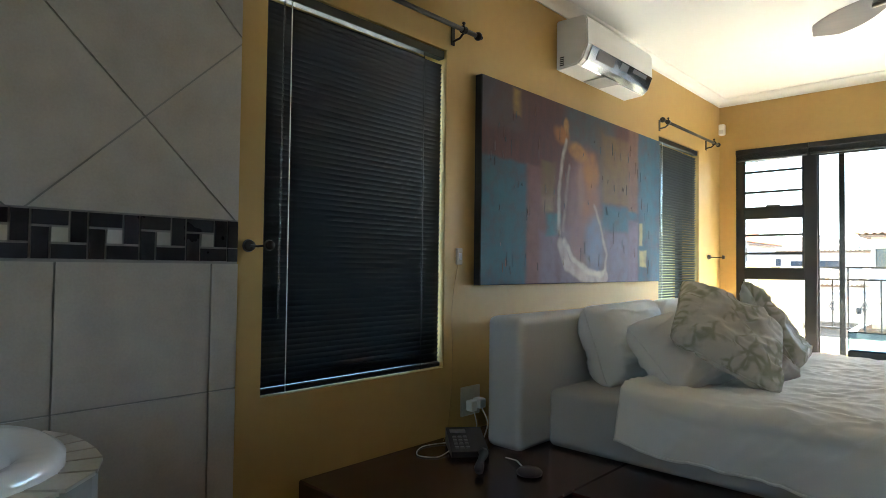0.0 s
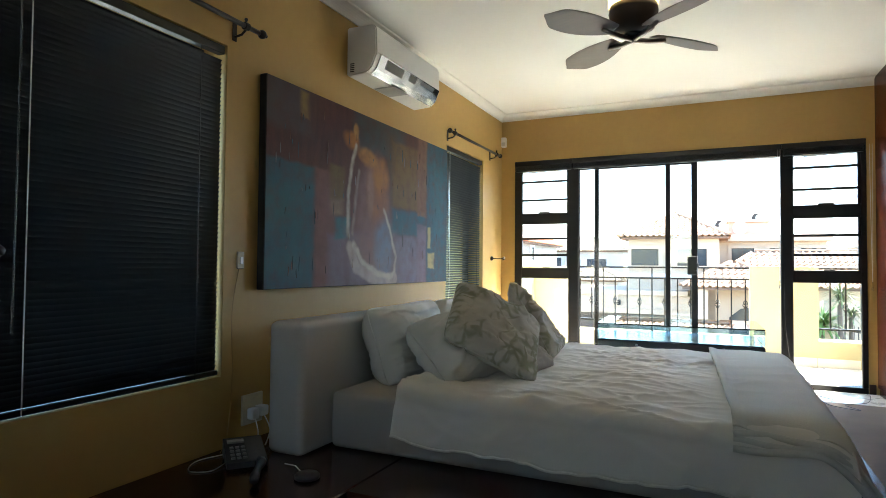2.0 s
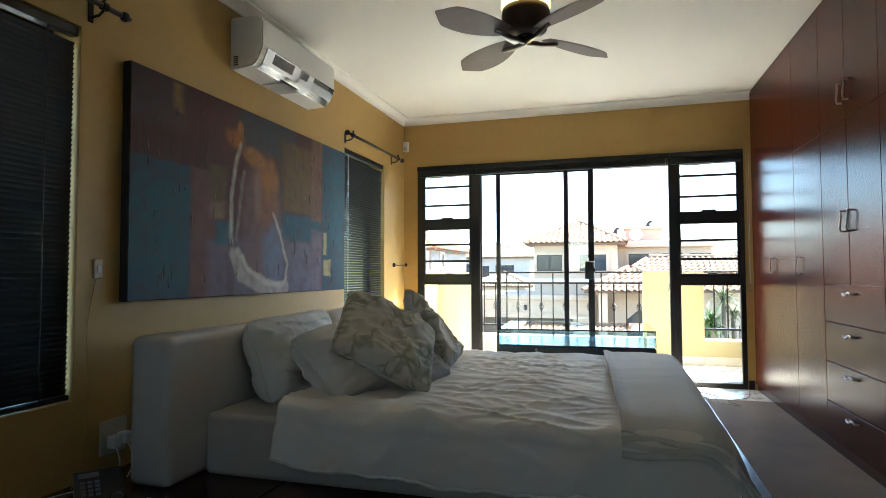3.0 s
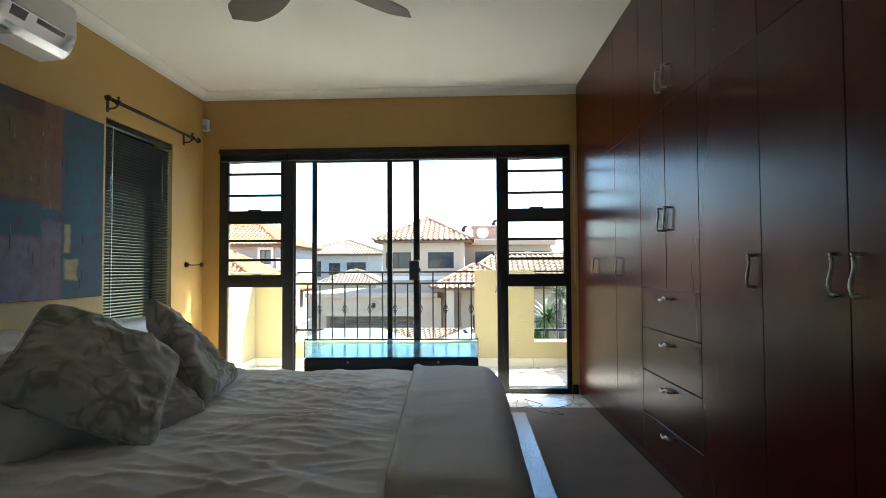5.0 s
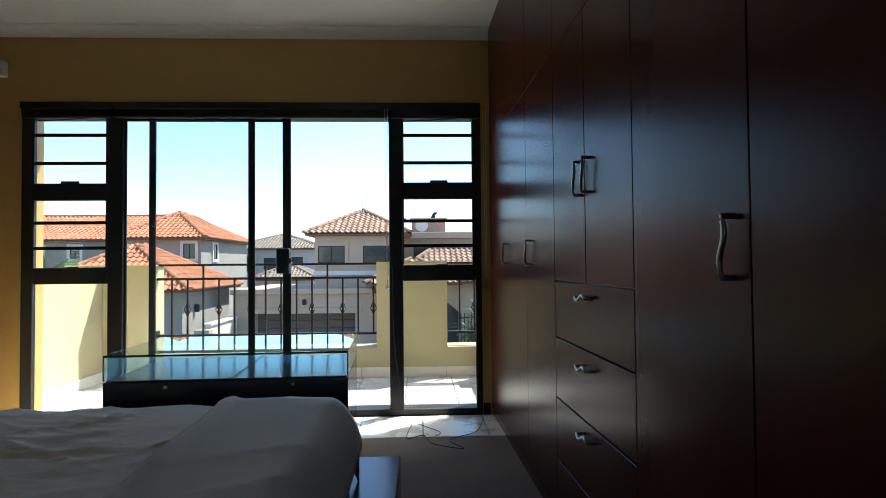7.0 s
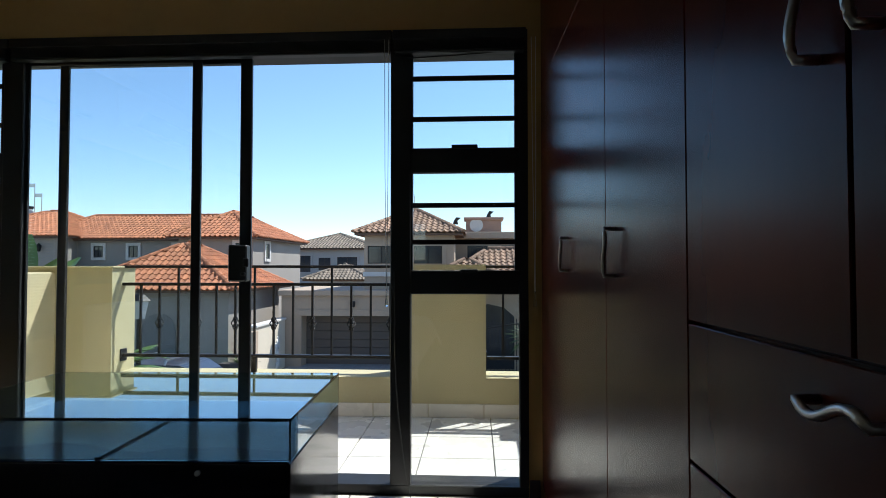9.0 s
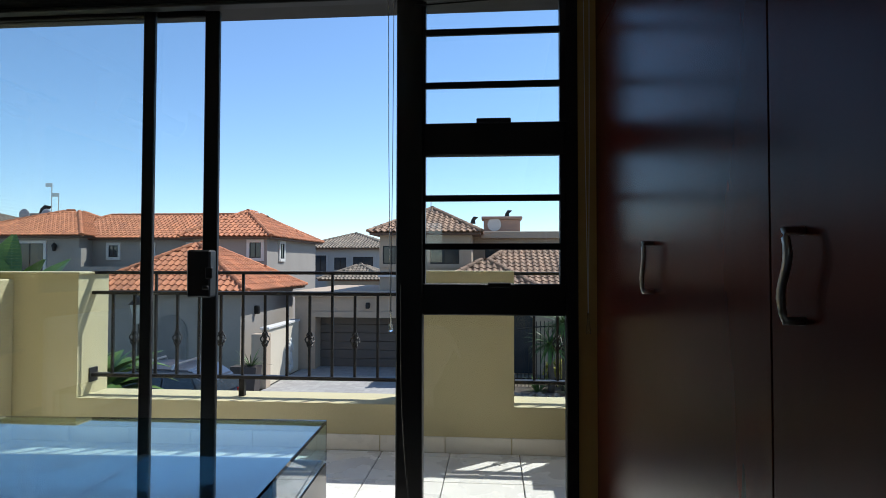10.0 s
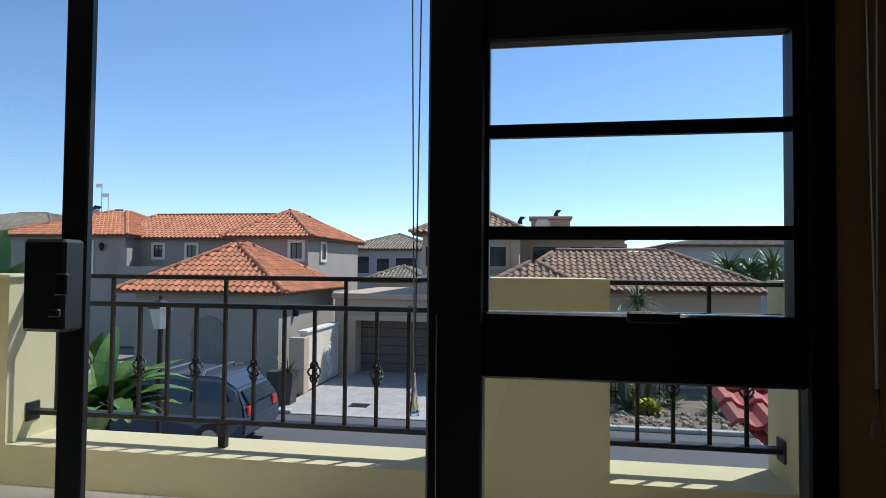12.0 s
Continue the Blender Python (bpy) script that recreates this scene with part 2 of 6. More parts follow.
# ---- balcony door: frame, sliding panels, side lights ----
door = thing("sliding_door", (0.3, YD, 0), "black aluminium sliding balcony door, open, with barred side lights", "door", kind="structure")
FY0, FY1 = YD - 0.003, YD + 0.042
part("frame", boxes((DX0, DX1, FY0, FY1 + 0.10, 2.04, DZ), (DX0, DX1, FY0, FY1 + 0.10, 0, 0.045), (DX0, -1.195, FY0, FY1, 0.045, 2.04), (1.768, DX1, FY0, FY1, 0.045, 2.04), bevel=0.004), ALU, door)
part("mullion", boxes((-0.70, -0.60, FY0 - 0.01, FY1, 0.045, 2.04), bevel=0.004), ALU, door)
part("mullion", boxes((1.178, 1.272, FY0 - 0.01, FY1, 0.045, 2.04), bevel=0.004), ALU, door)
for x0, x1 in ((-1.195, -0.70), (1.272, 1.768)):
    part("transom", boxes((x0, x1, FY0, FY1 - 0.01, 1.475, 1.59), bevel=0.004), ALU, door)
    part("transom", boxes((x0, x1, FY0, FY1 - 0.01, 0.915, 1.025), bevel=0.004), ALU, door)
    for z in (1.916, 1.726, 1.325, 1.155):
        part("burglar_bar", boxes((x0, x1, FY0 + 0.005, FY0 + 0.017, z - 0.011, z + 0.011)), ALU, door)
    for z0, z1 in ((0.045, 0.915), (1.025, 1.475), (1.59, 2.04)):
        g = part("pane", boxes((x0, x1, FY0 + 0.030, FY0 + 0.036, z0, z1)), GLASS, door)
        g.visible_shadow = False
    for z0, z1 in ((1.025, 1.475), (1.59, 2.04)):
        part("sash", boxes((x0, x0 + 0.008, FY0 + 0.002, FY1 - 0.014, z0, z1), (x1 - 0.019, x1, FY0 + 0.002, FY1 - 0.004, z0, z1)), ALU, door)
    w = (x0 + x1) / 2
    part("window_catch", boxes((w - 0.06, w + 0.06, FY0 - 0.012, FY0, 1.585, 1.603), (w - 0.02, w + 0.06, FY0 - 0.012, FY0, 1.012, 1.03), bevel=0.003), ALU, door)


def panel(name, x0, x1, y0, left, right, label):
    ob = thing(name, (x0, y0, 0.045), label, "door", kind="structure")
    part("stile", boxes((x0, x0 + left, y0, y0 + 0.018, 0.05, 2.035), bevel=0.003), ALU, ob)
    part("stile", boxes((x1 - right, x1, y0, y0 + 0.018, 0.05, 2.035), bevel=0.003), ALU, ob)
    part("rail", boxes((x0 + left, x1 - right, y0, y0 + 0.018, 0.05, 0.12), bevel=0.003), ALU, ob)
    part("rail", boxes((x0 + left, x1 - right, y0, y0 + 0.018, 2.014, 2.038), bevel=0.003), ALU, ob)
    g = part("pane", boxes((x0 + left, x1 - right, y0 + 0.006, y0 + 0.011, 0.12, 2.014)), GLASS, ob)
    g.visible_shadow = False
    return ob


panel("door_panel", -0.599, 0.268, FY0 + 0.010, 0.012, 0.045, "fixed glazed panel of the balcony door")
slider = panel("door_panel", -0.447, 0.506, FY0 + 0.031, 0.045, 0.056, "sliding glazed panel pushed open, with a black lock box")
LY = FY0 + 0.031
part("lock_box", boxes((0.418, 0.506, LY - 0.052, LY, 0.972, 1.143), bevel=0.006), BLACKP, slider)
part("lock_lever", boxes((0.492, 0.518, LY - 0.060, LY - 0.050, 1.04, 1.08), (0.48, 0.503, LY - 0.060, LY - 0.050, 1.0, 1.015), bevel=0.003), BLACKP, slider)

# rolled-up blinds over the door
for i, (x0, x1) in enumerate(((DX0 + 0.01, -0.66), (-0.655, 1.185), (1.19, DX1 - 0.01))):
    b = thing("raised_blind", ((x0 + x1) / 2, YD - 0.03, 2.03), "dark venetian blind drawn up tight over the balcony door", "blind", "door blinds")
    part("headrail", boxes((x0, x1, YD - 0.045, YD + 0.003, 2.085, 2.13), bevel=0.003), ALU, b)
    for k in range(9):
        part("slat", boxes((x0 + 0.01, x1 - 0.01, YD - 0.042, YD, 2.041 + 0.005 * k, 2.0435 + 0.005 * k)), SLAT, b)
    part("bottom_rail", boxes((x0 + 0.01, x1 - 0.01, YD - 0.042, YD, 2.024, 2.038), bevel=0.003), SLAT, b)
    if i != 1:
        part("hanging_slat", tube(bmesh.new(), [(x0 + 0.05, YD - 0.02, 2.004), ((x0 + x1) / 2, YD - 0.02, 2.016), (x1 - 0.03, YD - 0.02, 2.034)], 0.004, 5), SLAT, b)
    if i:
        cx = 1.155 if i == 1 else 1.822
        zc = 0.86
        part("cord", tube(bmesh.new(), [(cx, YD - 0.055, 2.08), (cx + 0.004, YD - 0.057, 1.5), (cx + 0.012, YD - 0.055, zc + 0.07)], 0.0013, 5), PLASTIC, b)
        part("cord", tube(bmesh.new(), [(cx + 0.02, YD - 0.055, 2.08), (cx + 0.018, YD - 0.057, 1.5), (cx + 0.013, YD - 0.055, zc + 0.07)], 0.0013, 5), PLASTIC, b)
        part("cord_pull", lathe(bmesh.new(), (cx + 0.0125, YD - 0.055, zc), [(0, 0), (0.008, 0.002), (0.0085, 0.010), (0.006, 0.025), (0.0035, 0.045), (0.003, 0.075), (0, 0.076)], 12), glass("clear_pull_%d" % i, (0.85, 0.88, 0.88), 0.15), b, "clear plastic cord pull", smooth=True)

# ---- side windows and their blinds ----
PANE_D = glass("side_pane", (0.8, 0.9, 0.9))


def side_window(y0, y1, z0, z1):
    w = thing("window", (XW - 0.15, (y0 + y1) / 2, z0), "black framed side window behind a venetian blind", "window", kind="structure")
    x0, x1 = XW - 0.2, XW - 0.15
    part("window_frame", boxes((x0, x1, y0, y0 + 0.05, z0, z1), (x0, x1, y1 - 0.05, y1, z0, z1), (x0, x1, y0 + 0.05, y1 - 0.05, z0, z0 + 0.05), (x0, x1, y0 + 0.05, y1 - 0.05, z1 - 0.05, z1), bevel=0.003), ALU, w)
    g = part("pane", boxes((x0 + 0.02, x0 + 0.026, y0 + 0.05, y1 - 0.05, z0 + 0.05, z1 - 0.05)), PANE_D, w)
    g.visible_shadow = False
    return w


def blind(y0, y1, z0, z1, tilt, label):
    b = thing("venetian_blind", (XW - 0.03, (y0 + y1) / 2, z0), label, "blind", "window blinds")
    x = XW - 0.028
    part("headrail", boxes((x - 0.02, x + 0.02, y0, y1, z1 - 0.04, z1), bevel=0.003), SLAT, b)
    part("bottom_rail", boxes((x - 0.014, x + 0.014, y0, y1, z0, z0 + 0.022), bevel=0.004), SLAT, b)
    n = int((z1 - z0 - 0.075) / 0.0215)
    bm = bmesh.new()
    c, s = math.cos(radians(tilt)), math.sin(radians(tilt))
    top, low = [], []
    for k in range(5):
        u = (k / 4 - 0.5) * 0.025
        h = 0.0025 * (1 - (k / 2 - 1) ** 2)
        px, pz = u * c - h * s, u * s + h * c
        top.append([bm.verts.new((px, yy, pz + 0.0004)) for yy in (y0 + 0.004, y1 - 0.004)])
        low.append([bm.verts.new((px, yy, pz - 0.0004)) for yy in (y0 + 0.004, y1 - 0.004)])
    for k in range(4):
        bm.faces.new((top[k][0], top[k + 1][0], top[k + 1][1], top[k][1]))
        bm.faces.new((low[k][1], low[k + 1][1], low[k + 1][0], low[k][0]))
    me = mesh_of(bm, "slat", True)
    me.materials.append(SLAT)
    for k in range(n):
        ob = part("slat", me, SLAT, b)
        ob.matrix_basis = Matrix.Translation((x, 0, z0 + 0.035 + 0.0215 * k)) @ Euler((0, radians(random.uniform(-2, 2)), 0)).to_matrix().to_4x4()
    for f in (0.11, 0.86):
        y = y0 + f * (y1 - y0)
        part("ladder_cord", boxes((x + 0.014, x + 0.0155, y - 0.002, y + 0.002, z0, z1 - 0.04)), PLASTIC if f < 0.5 else SLAT, b, "pale ladder cord" if f < 0.5 else "")
    wy = y0 + 0.07
    part("wand", rod(bmesh.new(), (x + 0.02, wy, z1 - 0.05), (x + 0.022, wy - 0.005, z0 + 0.28), 0.0035, 6), glass("wand_" + label[:4], (0.6, 0.65, 0.7), 0.2), b, "clear tilt wand")
    return b


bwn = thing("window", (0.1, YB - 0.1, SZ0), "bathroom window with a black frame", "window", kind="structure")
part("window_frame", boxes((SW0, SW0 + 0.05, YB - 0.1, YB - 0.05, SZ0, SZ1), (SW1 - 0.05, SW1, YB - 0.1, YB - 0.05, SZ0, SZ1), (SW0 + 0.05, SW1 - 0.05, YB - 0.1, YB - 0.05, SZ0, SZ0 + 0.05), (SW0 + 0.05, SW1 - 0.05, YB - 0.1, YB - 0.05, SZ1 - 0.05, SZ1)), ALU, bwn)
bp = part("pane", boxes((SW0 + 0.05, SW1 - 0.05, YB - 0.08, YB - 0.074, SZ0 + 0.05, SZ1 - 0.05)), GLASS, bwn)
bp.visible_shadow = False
side_window(*W1)
side_window(*W2)
blind(W1[0] + 0.006, W1[1] - 0.006, W1[2] + 0.006, W1[3] - 0.004, 68, "dark slate venetian blind, closed, in the bedside window")
blind(W2[0] + 0.006, W2[1] - 0.006, W2[2] + 0.012, W2[3] - 0.005, 38, "slate venetian blind, half tilted, in the corner window")


def curtain_rod(y0, y1, z):
    r = thing("curtain_rod", (XW, (y0 + y1) / 2, z), "bare dark bronze curtain rod on wall brackets", "curtain rod", "curtain rods")
    x = XW + 0.075
    part("rod", rod(bmesh.new(), (x, y0, z), (x, y1, z), 0.012, 10), RODMAT, r, smooth=True)
    for y, d in ((y0, -1), (y1, 1)):
        bm = bmesh.new()
        bmesh.ops.create_uvsphere(bm, u_segments=12, v_segments=8, radius=0.022, matrix=Matrix.Translation((x, y + d * 0.02, z)))
        bmesh.ops.create_uvsphere(bm, u_segments=10, v_segments=6, radius=0.010, matrix=Matrix.Translation((x, y + d * 0.045, z)))
        part("finial", bm, RODMAT, r, smooth=True)
        yb = y - d * 0.09
        bm = boxes((XW, XW + 0.006, yb - 0.014, yb + 0.014, z - 0.06, z + 0.03), bevel=0.002)
        tube(bm, [(XW + 0.004, yb, z - 0.04), (XW + 0.05, yb, z - 0.035), (x, yb, z - 0.016)], 0.006, 6)
        rod(bm, (x, yb - 0.012, z), (x, yb + 0.012, z), 0.019, 10)
        part("bracket", bm, RODMAT, r)
        part("knob", lathe(bmesh.new(), (x, yb, z + 0.014), [(0, 0), (0.005, 0), (0.005, 0.012), (0.009, 0.016), (0.008, 0.024), (0, 0.027)], 10), RODMAT, r, smooth=True)
    return r


curtain_rod(2.16, 3.435, 2.165)
curtain_rod(5.72, 6.93, 2.165)


def tieback(y, z):
    r = thing("curtain_tieback", (XW, y, z), "dark bronze curtain hold-back on the wall", "tieback", "tiebacks")
    bm = bmesh.new()
    bmesh.ops.create_cone(bm, cap_ends=True, segments=18, radius1=0.024, radius2=0.018, depth=0.02, matrix=Matrix.Translation((XW + 0.012, y, z)) @ Euler((0, radians(90), 0)).to_matrix().to_4x4())
    part("rosette", bm, RODMAT, r, smooth=True)
    part("stem", tube(bmesh.new(), [(XW + 0.02, y, z), (XW + 0.06, y + 0.005, z - 0.003), (XW + 0.13, y + 0.01, z)], 0.0045, 8), RODMAT, r, smooth=True)
    bm = bmesh.new()
    bmesh.ops.create_cone(bm, cap_ends=True, segments=16, radius1=0.02, radius2=0.014, depth=0.018, matrix=Matrix.Translation((XW + 0.135, y + 0.01, z)) @ Euler((0, radians(90), 0)).to_matrix().to_4x4())
    part("knob", bm, RODMAT, r, smooth=True)


tieback(2.262, 1.067)
tieback(6.90, 1.115)

# ---- wardrobe ----
ward = thing("wardrobe", (XR + 0.3, 4.0, 0), "built-in mahogany wardrobe, closed, up to the ceiling", "wardrobe")
part("carcass", boxes((XR + 0.022, XB, YB, YD - 0.01, 0.0, ZC)), DARKWOOD, ward)
part("plinth", boxes((XR + 0.012, XR + 0.022, YB, YD - 0.02, 0.0, 0.06)), DARKWOOD, ward)


def handle(bm, y, z, up=True, size=0.11):
    pts = []
    for k in range(13):
        f = k / 12
        s = (f - 0.5) * size
        w = 0.009 * math.sin(2 * math.pi * f)
        pts.append((XR - 0.024, y + w, z + s) if up else (XR - 0.024, y + s, z + w))
    a, b = pts[0], pts[-1]
    tube(bm, [(XR, a[1], a[2])] + pts + [(XR, b[1], b[2])], 0.0055, 6)
    return bm


def front(name, y0, y1, z0, z1, h=None, up=True):
    g = 0.003 if 4.6 < y0 < 5.2 and z0 < 1.5 else 0.0013
    d = part(name, boxes((XR, XR + 0.02, y0 + g, y1 - g, z0 + g, z1 - g), bevel=0.0015), MAHOG, ward)
    if h:
        part("handle", handle(bmesh.new(), h[0], h[1], up), STEEL, d, "wavy brushed steel handle", smooth=True)
    return d


YE = YD - 0.02
front("door", 5.985, YE, 0.06, 1.86, (6.53, 1.085))
front("door", 5.45, 5.985, 0.06, 1.86, (5.90, 1.077))
front("door", 5.05, 5.45, 0.957, 1.86, (5.095, 1.305))
front("door", 4.645, 5.05, 0.957, 1.86, (5.005, 1.305))
for z0, z1, hz in ((0.74, 0.957, 0.912), (0.508, 0.74, 0.684), (0.275, 0.508, 0.462), (0.06, 0.275, 0.235)):
    front("drawer", 4.645, 5.45, z0, z1, (5.05, hz), up=False)
front("door", 4.13, 4.645, 0.06, 1.86, (4.18, 1.05))
front("door", 3.68, 4.13, 0.06, 1.86, (3.725, 1.041))
front("door", 3.20, 3.68, 0.06, 1.86, (3.635, 1.039))
for k in range(9):
    y1 = 3.20 - 0.52 * k
    front("door", max(y1 - 0.52, YB), y1, 0.06, 1.86, (y1 - 0.475 if k % 2 == 0 else y1 - 0.045, 1.02))
ys = [YE, 5.985, 5.45, 5.05, 4.645, 4.13, 3.68, 3.20, 2.68, 2.16, 1.64, 1.12, 0.60, 0.08, -0.44, -0.96, YB]
for a, b, k in zip(ys, ys[1:], range(20)):
    front("top_door", b, a, 1.86, ZC - 0.004, (b + 0.045 if k % 2 == 0 else a - 0.045, 2.008) if 1 < k < 4 else None)
ward.rotation_euler[2] = radians(1.35)
ward.location.x += 0.012
struct("baseboard", boxes((DX1 + 0.002, 1.86, YD - 0.014, YD - 0.001, 0.0, 0.08), (XW + 0.001, DX0 - 0.002, YD - 0.014, YD - 0.001, 0.0, 0.08), bevel=0.003), DARKWOOD, "dark wooden skirting beside the balcony door", "skirting")

# ---- bed ----
bed = thing("platform_bed", (0.1, 4.4, 0), "low dark wooden platform bed with a white padded headboard", "bed")
PZ = 0.17
part("platform", boxes((-0.60, 1.29, 3.13, 5.83, 0.0, PZ), bevel=0.006), DARKWOOD, bed)
part("side_shelf", boxes((XW + 0.004, -0.602, 2.49, 6.40, 0.0, PZ), bevel=0.006), DARKWOOD, bed, "dark polished bedside shelf of the platform")
bm = boxes((-1.195, -0.995, 3.36, 5.95, PZ, 0.772), bevel=0.035, seg=4)
part("headboard", bm, HEADB, bed, "thick white padded headboard", smooth=True)


MX0, MX1, MY0, MY1 = -0.985, 1.09, 3.56, 5.48
base = boxes((MX0, MX1 - 0.02, MY0, MY1, PZ, 0.435), bevel=0.03, seg=3)
part("mattress", base, BASEF, bed, "mattress in a pale fitted cover", smooth=True)

# duvet: one cloth lying over the mattress and hanging down its sides
DU0, DU1 = -0.60, 1.10


def fold(x, y, f, a):
    return a * noise.noise(Vector((x * f, y * f, 3.7)))


def crease(a, b, f, g, turn, amp, seed=0.0):
    """Sharp soft-sided folds that run along one direction."""
    c, s = math.cos(turn), math.sin(turn)
    p, q = a * c + b * s, -a * s + b * c
    k = noise.noise(Vector((p * f, q * g + 0.8 * noise.noise(Vector((p * 1.3, q * 1.3, seed))), seed)))
    m = 0.5 + 0.5 * noise.noise(Vector((a * 1.7, b * 1.7, seed + 9)))
    return amp * max(0.0, 1 - 3.2 * abs(k)) ** 1.6 * m


def duvet_point(u, v):
    x = DU0 + u * (DU1 - DU0)
    w = v * 2.56 - 0.27            # along the cloth, from the near hem to the far one
    wid = MY1 - MY0 + 0.10
    top = 0.475 + fold(x, w, 1.6, 0.014) + fold(x * 0.6 + 3, w * 2.2, 3.2, 0.007) + 0.003 * math.sin(7 * x + 9 * w + 2 * fold(x, w, 2.0, 1.0))
    top += crease(x, w, 0.7, 4.5, 0.25, 0.020, 1.0) + crease(x, w, 1.0, 7.0, -0.5, 0.014, 4.0) + crease(x, w, 1.2, 6.0, 1.1, 0.012, 7.0) + crease(x, w, 2.0, 11.0, 0.1, 0.008, 15.0)
    free = min(1.0, max(0.0, (0.50 - x) / 0.15))      # flatter under the throw
    top += free * (crease(x, w, 1.3, 9.0, 0.6, 0.011, 21.0) + crease(x, w, 1.6, 10.0, -0.2, 0.010, 27.0))
    top += 0.03 * math.exp(-((x - DU0) / 0.12) ** 2)
    top -= 0.10 * max(0.0, (x - 0.92) / 0.22) ** 2
    rad = 0.07
    if w < 0:
        y, z = MY0 - 0.05, 0.0
        a = min(1.0, -w / 0.11)
        ang = a * math.pi / 2
        y = MY0 - 0.05 + rad - rad * math.sin(ang)
        z = top - rad + rad * math.cos(ang)
        drop = max(0.0, -w - 0.11)
        z -= drop
        y += -0.035 * math.sin(min(1.0, drop / 0.25) * 2.2) - min(1.0, drop / 0.15) * (0.014 * math.sin(8 * x + 3 * fold(x, 0, 1.3, 1.0)) + crease(x, w, 0.8, 5.0, 0.9, 0.03, 2.0))
    elif w > wid:
        a = min(1.0, (w - wid) / 0.11)
        ang = a * math.pi / 2
        y = MY0 - 0.05 + wid - rad + rad * math.sin(ang)
        z = top - rad + rad * math.cos(ang)
        drop = max(0.0, w - wid - 0.11)
        z -= drop
        y += 0.03 * min(1.0, drop / 0.15) * math.sin(9 * x)
    else:
        f = min(1.0, min(w, wid - w) / 0.18)
        y, z = MY0 - 0.05 + rad + (w / wid) * (wid - 2 * rad), top
    z = max(z, PZ + 0.012 + 0.02 * u * 0)
    return Vector((x, y, z))


bm = bmesh.new()
sheet(bm, duvet_point, 200, 220)
duvet = part("duvet", bm, LINEN, None, smooth=True)
tagged(duvet, "rumpled white duvet spread over the bed, hanging at the side", "duvet")
part("hem", tube(bmesh.new(), [duvet_point(k / 120, 0.0) for k in range(121)], 0.006, 6), LINEN, duvet, "stitched hem of the duvet", smooth=True)
mod = duvet.modifiers.new("thick", "SOLIDIFY")
mod.thickness, mod.offset = 0.018, -1


def throw_point(u, v):
    # folded fleece across the foot of the bed, its near edge on the rim of the mattress
    w = v * 2.12 - 0.02
    x0 = 0.74 - 0.12 * v
    x = x0 + u * (1.135 - x0)
    wid = MY1 - MY0 + 0.02
    p = Vector((x, MY0 + min(max(w, 0.0), wid) - 0.02, 0.488 + fold(x, w, 2.2, 0.016) + crease(x, w, 1.0, 4.0, 0.5, 0.014, 12.0)))
    p.z -= 0.045 * math.exp(-(w / 0.06) ** 2)
    if w > wid:
        p.z -= (w - wid)
        p.y += 0.04
    edge = max(0.0, (x - 1.01) / 0.125)
    p.z -= 0.17 * edge ** 2.2
    p.z += 0.012 * math.exp(-((u - 0.02) / 0.05) ** 2)
    return p


bm = bmesh.new()
sheet(bm, throw_point, 60, 160)
bl = tagged(part("throw_blanket", bm, THROW, None, smooth=True), "folded white fleece throw across the foot of the bed", "blanket")
mod = bl.modifiers.new("thick", "SOLIDIFY")
mod.thickness, mod.offset = 0.022, 1
for k in range(3):
    def hem(f, k=k):
        x = 0.735 + f * (0.42 + 0.02 * k)
        return (x, MY0 - 0.028 - 0.014 * k + 0.008 * math.sin(9 * f + k), 0.455 - 0.019 * k - 0.15 * max(0.0, (x - 0.97) / 0.18) ** 2 + 0.006 * math.sin(8 * f + 2 * k))
    part("hem", tube(bmesh.new(), [hem(i / 30) for i in range(31)], 0.0125, 8), THROW, bl, "rolled hem of the folded throw", smooth=True)


